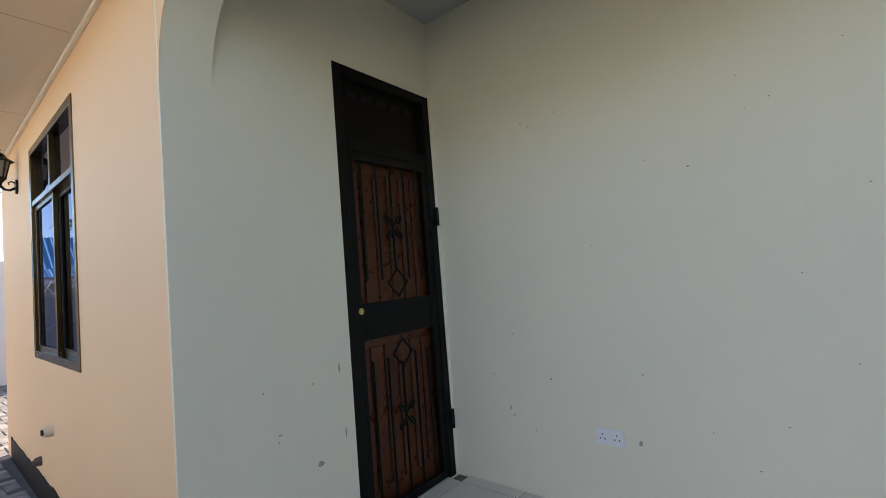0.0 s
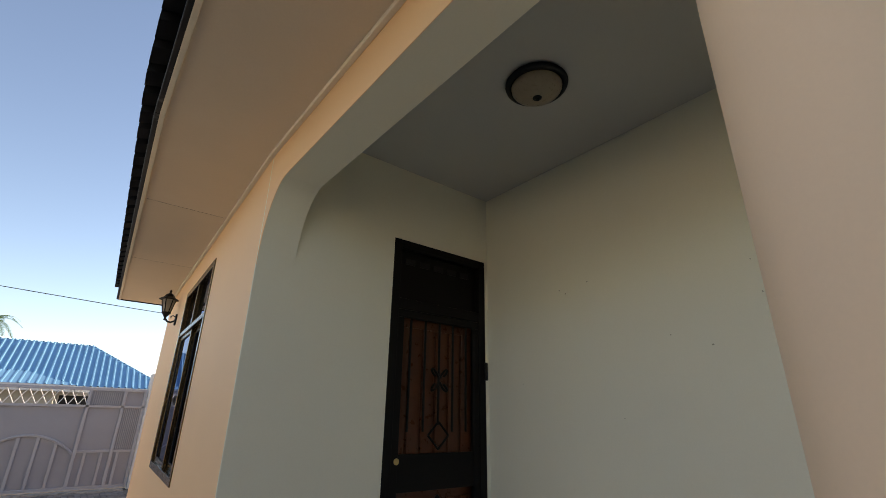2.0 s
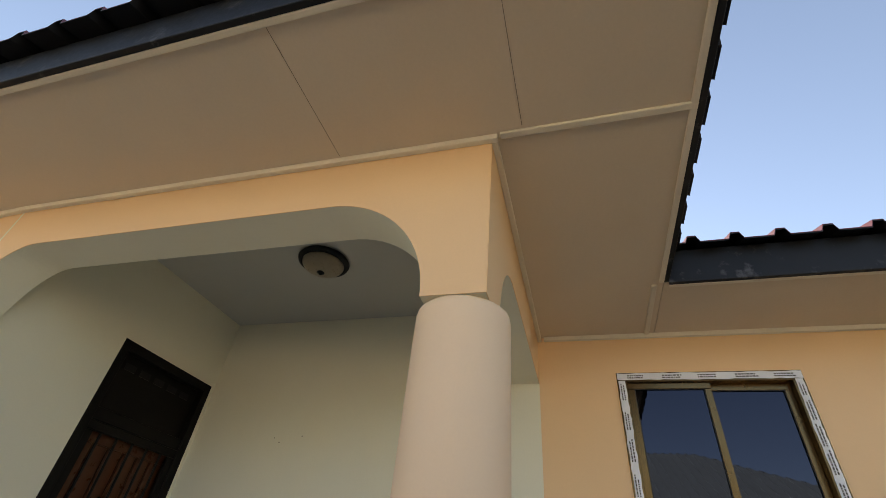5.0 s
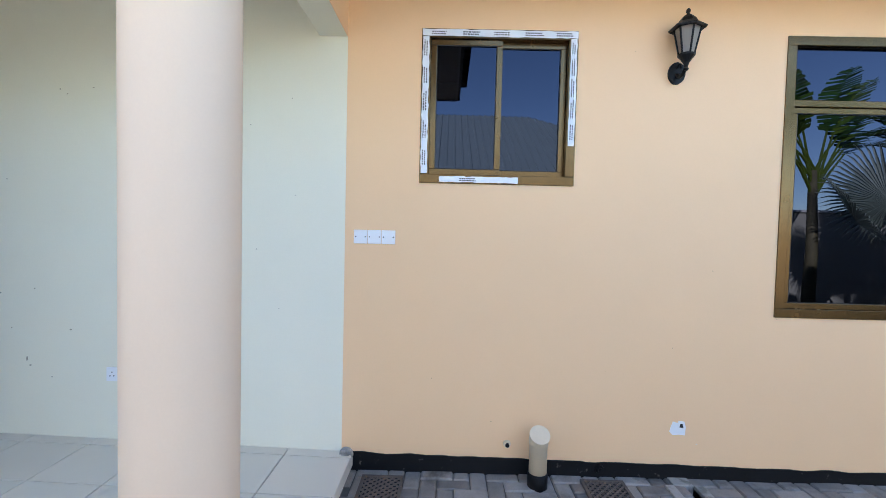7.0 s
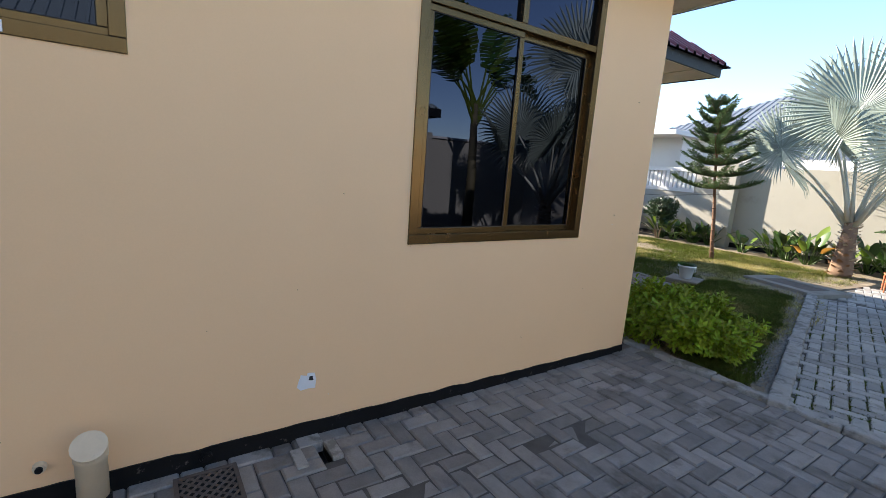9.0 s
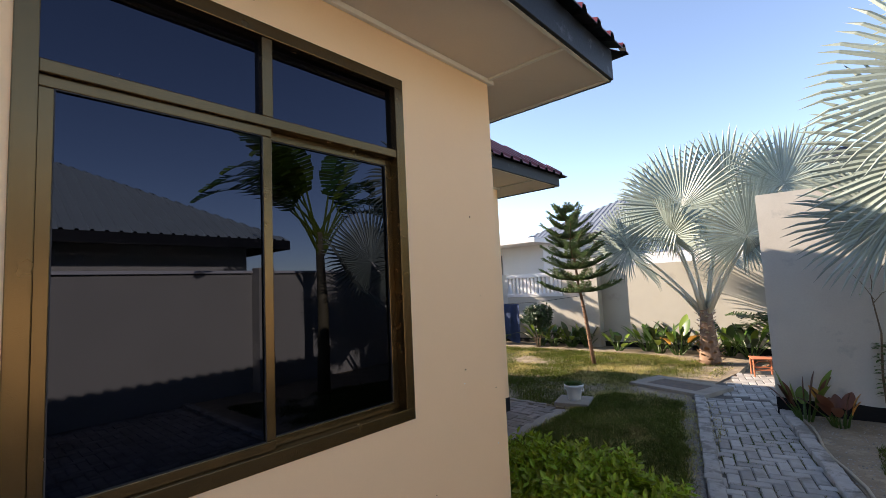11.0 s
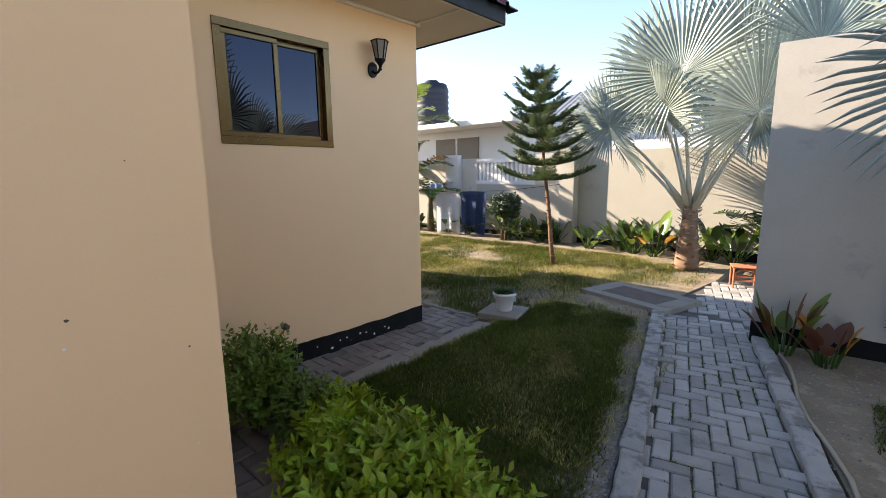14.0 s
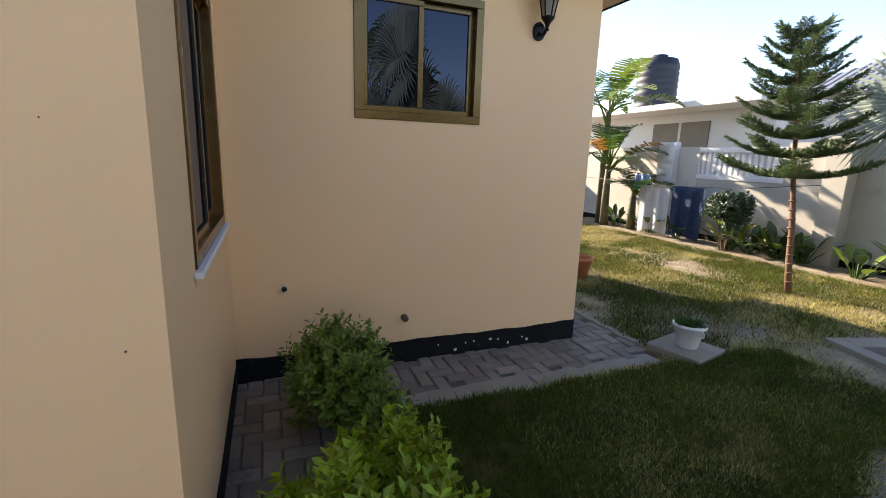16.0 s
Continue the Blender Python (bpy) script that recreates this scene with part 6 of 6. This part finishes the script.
grass("bed_grass", [(1.08, -6.6), (1.22, -8.15), (0.7, -8.45), (-1.5, -8.7), (-2.5, -5.4), (0.7, -5.4)], 130000, 0.02, 0.05, 0.22, "thin grass on the planting bed", 3, 0.0, 0.05, 3.0)
grass("path_grass", [on_path(0.0, -1.3)[:2], on_path(0.72, -1.3)[:2], on_path(0.72, 3.0)[:2], on_path(0.0, 3.0)[:2]], 90000, 0.012, 0.020, 0.36, "small weeds in the path's joints", 4, -0.014, 0.0, 3.0, in_joints)

grass("dry_grass", [(2.35, -6.3), (2.9, -6.5), (3.75, -6.6), (4.0, -8.0), (4.1, -9.2), on_path(1.03, 2.75)[:2]], 110000, 0.015, 0.040, 0.15, "straw-coloured dry blades in the lawn", 12, 0.0, 0.22, 2.5, None, DRY_GRASS)
grass("dry_grass", far_poly, 260000, 0.015, 0.040, 0.25, "straw-coloured dry blades in the sunlit lawn", 13, 0.0, 0.15, 2.5, None, DRY_GRASS)


def pebbles(name, poly, n, r0, r1, z, seed, label):
    g = np.random.default_rng(seed)
    xs, ys = [p[0] for p in poly], [p[1] for p in poly]
    x, y = g.uniform(min(xs), max(xs), n), g.uniform(min(ys), max(ys), n)
    k = inside(poly, x, y)
    V, F = [], []
    for px, py in zip(x[k], y[k]):
        r = g.uniform(r0, r1)
        s = r * g.uniform(0.7, 1.2, 6)
        b = len(V)
        V += [(px + s[0], py, z), (px, py + s[1], z), (px - s[2], py, z), (px, py - s[3], z), (px, py, z + s[4] * 0.8), (px, py, z - s[5] * 0.5)]
        F += [(b, b + 1, b + 4), (b + 1, b + 2, b + 4), (b + 2, b + 3, b + 4), (b + 3, b, b + 4), (b + 1, b, b + 5), (b + 2, b + 1, b + 5), (b + 3, b + 2, b + 5), (b, b + 3, b + 5)]
    return tagged(raw(name, V, F, GRAVEL), label, "gravel", kind="stuff")


pebbles("gravel_strip", [on_path(0.86, -1.2)[:2], on_path(1.06, -1.2)[:2], on_path(1.10, 2.6)[:2], on_path(0.87, 2.8)[:2]], 22000, 0.004, 0.011, 0.006, 5, "loose grey gravel beside the path")
pebbles("bed_gravel", [on_path(-0.14, -1.2)[:2], on_path(-0.14, 2.6)[:2], (0.2, -9.0), (0.4, -6.0)], 3600, 0.002, 0.011, 0.004, 6, "scattered small stones on the planting bed")
pebbles("lawn_gravel", [(4.0, -9.0), (6.0, -9.5), (6.0, -12.0), (3.2, -11.8), (3.2, -10.6)], 1500, 0.005, 0.013, 0.008, 7, "scattered small stones on the bare lawn")


# ---- paving, piece by piece ----
def paver_mesh(name, lx, ly, h=0.05, chamfer=0.006):
    bm = box(bmesh.new(), -lx / 2, lx / 2, -ly / 2, ly / 2, -h, 0)
    bmesh.ops.bevel(bm, geom=[e for e in bm.edges if all(v.co.z > -0.001 for v in e.verts)], offset=chamfer, segments=1, affect="EDGES")
    me = bpy.data.meshes.new(name)
    bm.to_mesh(me)
    bm.free()
    return me


PAV = paver_mesh("paver", 0.1945, 0.0945, chamfer=0.008)
PAV.materials.append(PAVER)
PATH_PAV = paver_mesh("paver", 0.191, 0.091, chamfer=0.009)
PATH_PAV.materials.append(PATH_PAVER)
COURT_PAV = paver_mesh("paver", 0.1945, 0.0945, chamfer=0.008)
COURT_PAV.materials.append(COURT_PAVER)
PF = [tuple(p.vertices) for p in PAV.polygons]


def herringbone(u0, u1, v0, v1, unit=0.1):
    """Places (u, v, turned) of whole 2 x 1 blocks within a rectangle."""
    for a in range(math.floor(u0 / unit), math.ceil(u1 / unit) + 1):
        for b in range(math.floor(v0 / unit), math.ceil(v1 / unit) + 1):
            k = (a - b) % 4
            if k == 0:
                yield (a + 1) * unit, (b + 0.5) * unit, False
            elif k == 3:
                yield (a + 0.5) * unit, (b + 1) * unit, True


def lay(owner, mass_name, m, places, single, label, skip=lambda x, y: False, mesh=PAV, rest=PAVER_MASS, z=0.0, sunk=None):
    """Lays blocks: those for which single() holds are pieces of their own under owner, the rest one mass."""
    rnd = random.Random(17)
    V, F, count = [], [], 0
    PV = np.array([v.co[:] for v in mesh.vertices])
    for u, v, turned in places:
        p = m @ Vector((u, v, 0))
        if skip(p.x, p.y):
            continue
        worn = sunk(p.x, p.y) if sunk else 0.0
        w = m @ Matrix.Translation((u, v, z + rnd.uniform(-0.005, 0.004) - worn * rnd.uniform(0.0, 0.016))) @ Euler((rnd.uniform(-0.022, 0.022) * (1 + 3 * worn), rnd.uniform(-0.022, 0.022) * (1 + 3 * worn), (math.pi / 2 if turned else 0) + rnd.uniform(-0.025, 0.025) * (1 + worn))).to_matrix().to_4x4()
        if single(p.x, p.y) and count < 300:
            ob = new("paver", mesh)
            ob.parent = owner
            ob.matrix_basis = w
            count += 1
        else:
            n = len(V)
            R3 = np.array(w.to_3x3())
            V += [tuple(q) for q in PV @ R3.T + np.array(w.translation)]
            F += [tuple(n + i for i in f) for f in PF]
    if V:
        tagged(raw(mass_name, V, F, rest), label, "paving", kind="stuff")


YARD = lambda x, y: not (-3.25 < x < (XB + 0.04 if y < -0.02 else (XA + 0.04 if y < YA else 2.3)) and -5.05 < y < 12.4) or (XA - 0.45 < x < 2.52 and -0.43 < y < 0.0) or (XA - 0.12 < x < 2.52 and -0.1 < y < 2.4) or (2.58 < x < 2.77 and -0.37 < y < -0.18) or (2.60 < x < 2.79 and -1.70 < y < -1.50) or (2.655 < x < 2.785 and -2.17 < y < -2.0)
lay(bpy.data.objects["paving_bed"], "yard_pavers", Matrix(), herringbone(-3.2, 2.95, -5.1, 12.5), lambda x, y: x > 1.05 and -4.6 < y < -0.45, "grey concrete pavers of the yard laid in herringbone", YARD, sunk=lambda x, y: math.exp(-((x - 2.30 - 0.07 * (y + 2)) / 0.13) ** 2) if -3.6 < y < -0.5 else 0.0)
COURT = lambda x, y: not ((XB + 0.0 < x < XC + 0.04 and y < YR + 0.04 and y > -5.10 - max(0, x - 3.05) * 0.5 and x < 4.3) or (4.22 < x < XC + 0.04 and -7.98 < y < YR + 0.05) or (4.40 < x < 11 and -7.98 < y < YC + 0.04))
lay(bpy.data.objects["court_bed"], "court_pavers", Matrix(), herringbone(2.8, 11.1, -8.0, -4.7), lambda x, y: x < 5.2, "grey concrete pavers round the house", COURT, mesh=COURT_PAV, rest=COURT_MASS, z=0.004)
PATH_M = Matrix.Translation(PO) @ Matrix.Rotation(math.atan2(PN.y, PN.x), 4, "Z")
PATHS = lambda x, y: not (-0.05 < (Vector((x, y, 0)) - PO).dot(PN) < 0.77 and -1.45 < (Vector((x, y, 0)) - PO).dot(PD) < 3.1) and not (1.95 < x < 2.75 and -11.4 < y < -9.75 and (Vector((x, y, 0)) - PO).dot(PD) > 3.1)
lay(bpy.data.objects["path_bed"], "path_pavers", PATH_M, herringbone(-0.6, 1.4, -5.5, 1.5), lambda x, y: y > -8.6, "grey concrete pavers of the garden path", PATHS, mesh=PATH_PAV, rest=PATH_MASS)

# porch tiles
TILE_ME = paver_mesh("tile", 0.394, 0.394, 0.010, 0.002)
TILE_ME.materials.append(TILE)
base = bpy.data.objects["porch_base"]
TILT = Euler((math.atan((ZF - ZE) / YD), 0, 0))
for i in range(5):
    for j in range(7):
        x, y = 2.60 - 0.4 * i, 0.13 + 0.4 * j
        w = min(x + 0.197, XB - 0.003) - max(x - 0.197, XA - 0.05)
        d = min(y + 0.197, YD - 0.003) - max(y - 0.197, -0.07)
        if w < 0.05 or d < 0.05:
            continue
        cx = (min(x + 0.197, XB - 0.003) + max(x - 0.197, XA - 0.05)) / 2
        cy = (min(y + 0.197, YD - 0.003) + max(y - 0.197, -0.07)) / 2
        ob = new("tile", TILE_ME)
        ob.parent, ob.matrix_basis = base, Matrix.LocRotScale((cx, cy, fall(cy)), TILT, (w / 0.394, d / 0.394, 1))
for j in range(6):
    y0, y1 = max(-0.067, -0.067 + 0.4 * j), min(0.327 + 0.4 * j, YD - 0.003)
    ob = new("tile", TILE_ME)
    ob.parent, ob.matrix_basis = base, Matrix.LocRotScale((2.844, (y0 + y1) / 2, fall((y0 + y1) / 2)), TILT, (0.082 / 0.394, (y1 - y0) / 0.394, 1))
for i in range(5):
    x = 2.60 - 0.4 * i
    ob = new("riser_tile", TILE_ME)
    ob.parent, ob.matrix_basis = base, Matrix.Translation((x, -0.0725, 0.068)) @ Matrix.Rotation(radians(90), 4, "X") @ Matrix.Diagonal((1, 0.205, 1, 1))
ob = new("riser_tile", TILE_ME)
ob.parent, ob.matrix_basis = base, Matrix.Translation((2.844, -0.0725, 0.068)) @ Matrix.Rotation(radians(90), 4, "X") @ Matrix.Diagonal((0.2, 0.205, 1, 1))
base = bpy.data.objects["step_base"]
for i in range(4):
    x = 2.26 - 0.4 * i
    ob = new("tile", TILE_ME)
    ob.parent, ob.matrix_basis = base, Matrix.LocRotScale((x, -0.228, 0.034), None, (1, 0.29 / 0.394, 1))
part("edge_strip", boxed(2.455, 2.462, -0.38, -0.075, 0.0, 0.035), TRIM, base)
part("edge_strip", boxed(XA - 0.4, 2.462, -0.386, -0.379, 0.0, 0.035), TRIM, base)

# drain covers
def grate(at, w, d):
    g = thing("drain_cover", pose(*at), "square rusty cast iron drain cover with a diamond pattern", "drain cover", "drain covers")
    bm = bmesh.new()
    for a in ((-w / 2, w / 2, -d / 2, -d / 2 + 0.018), (-w / 2, w / 2, d / 2 - 0.018, d / 2), (-w / 2, -w / 2 + 0.018, -d / 2 + 0.018, d / 2 - 0.018), (w / 2 - 0.018, w / 2, -d / 2 + 0.018, d / 2 - 0.018)):
        box(bm, *a, -0.03, 0.0)
    part("rim", bm, RUST, g)
    part("plate", boxed(-w / 2 + 0.018, w / 2 - 0.018, -d / 2 + 0.018, d / 2 - 0.018, -0.03, -0.009), PLINTH, g)
    bm = bmesh.new()
    s = min(w, d) / 2 - 0.02
    for k in range(-4, 5):
        o = k * s / 2.5
        for sg in (-1, 1):
            p, q = (max(-s, -s + o), max(-s, -s - o)), (min(s, s + o), min(s, s - o))
            if q[0] - p[0] > 0.02:
                rod(bm, (p[0], p[1] * sg, -0.008), (q[0], q[1] * sg, -0.006), 0.007, n=4)
    part("ribs", bm, RUST, g)
    return g


grate((2.675, -0.275, 0.013), 0.26, 0.25)
grate((2.695, -1.60, 0.013), 0.26, 0.26)
hole = thing("open_drain", pose(2.72, -2.085, 0.010), "small open square drain between pale blocks", "drain")
for a, b in (((-0.075, 0.075), (-0.115, -0.06)), ((-0.075, 0.075), (0.06, 0.115))):
    part("block", boxed(*a, *b, -0.06, 0.002, bevel=0.004), CONCRETE, hole)
part("block", boxed(0.077, 0.165, -0.06, 0.06, -0.06, 0.0, bevel=0.004), CONCRETE, hole)
part("pit", boxed(-0.075, 0.16, -0.06, 0.06, -0.2, -0.076), RUBBER, hole, "black muddy bottom of the drain")
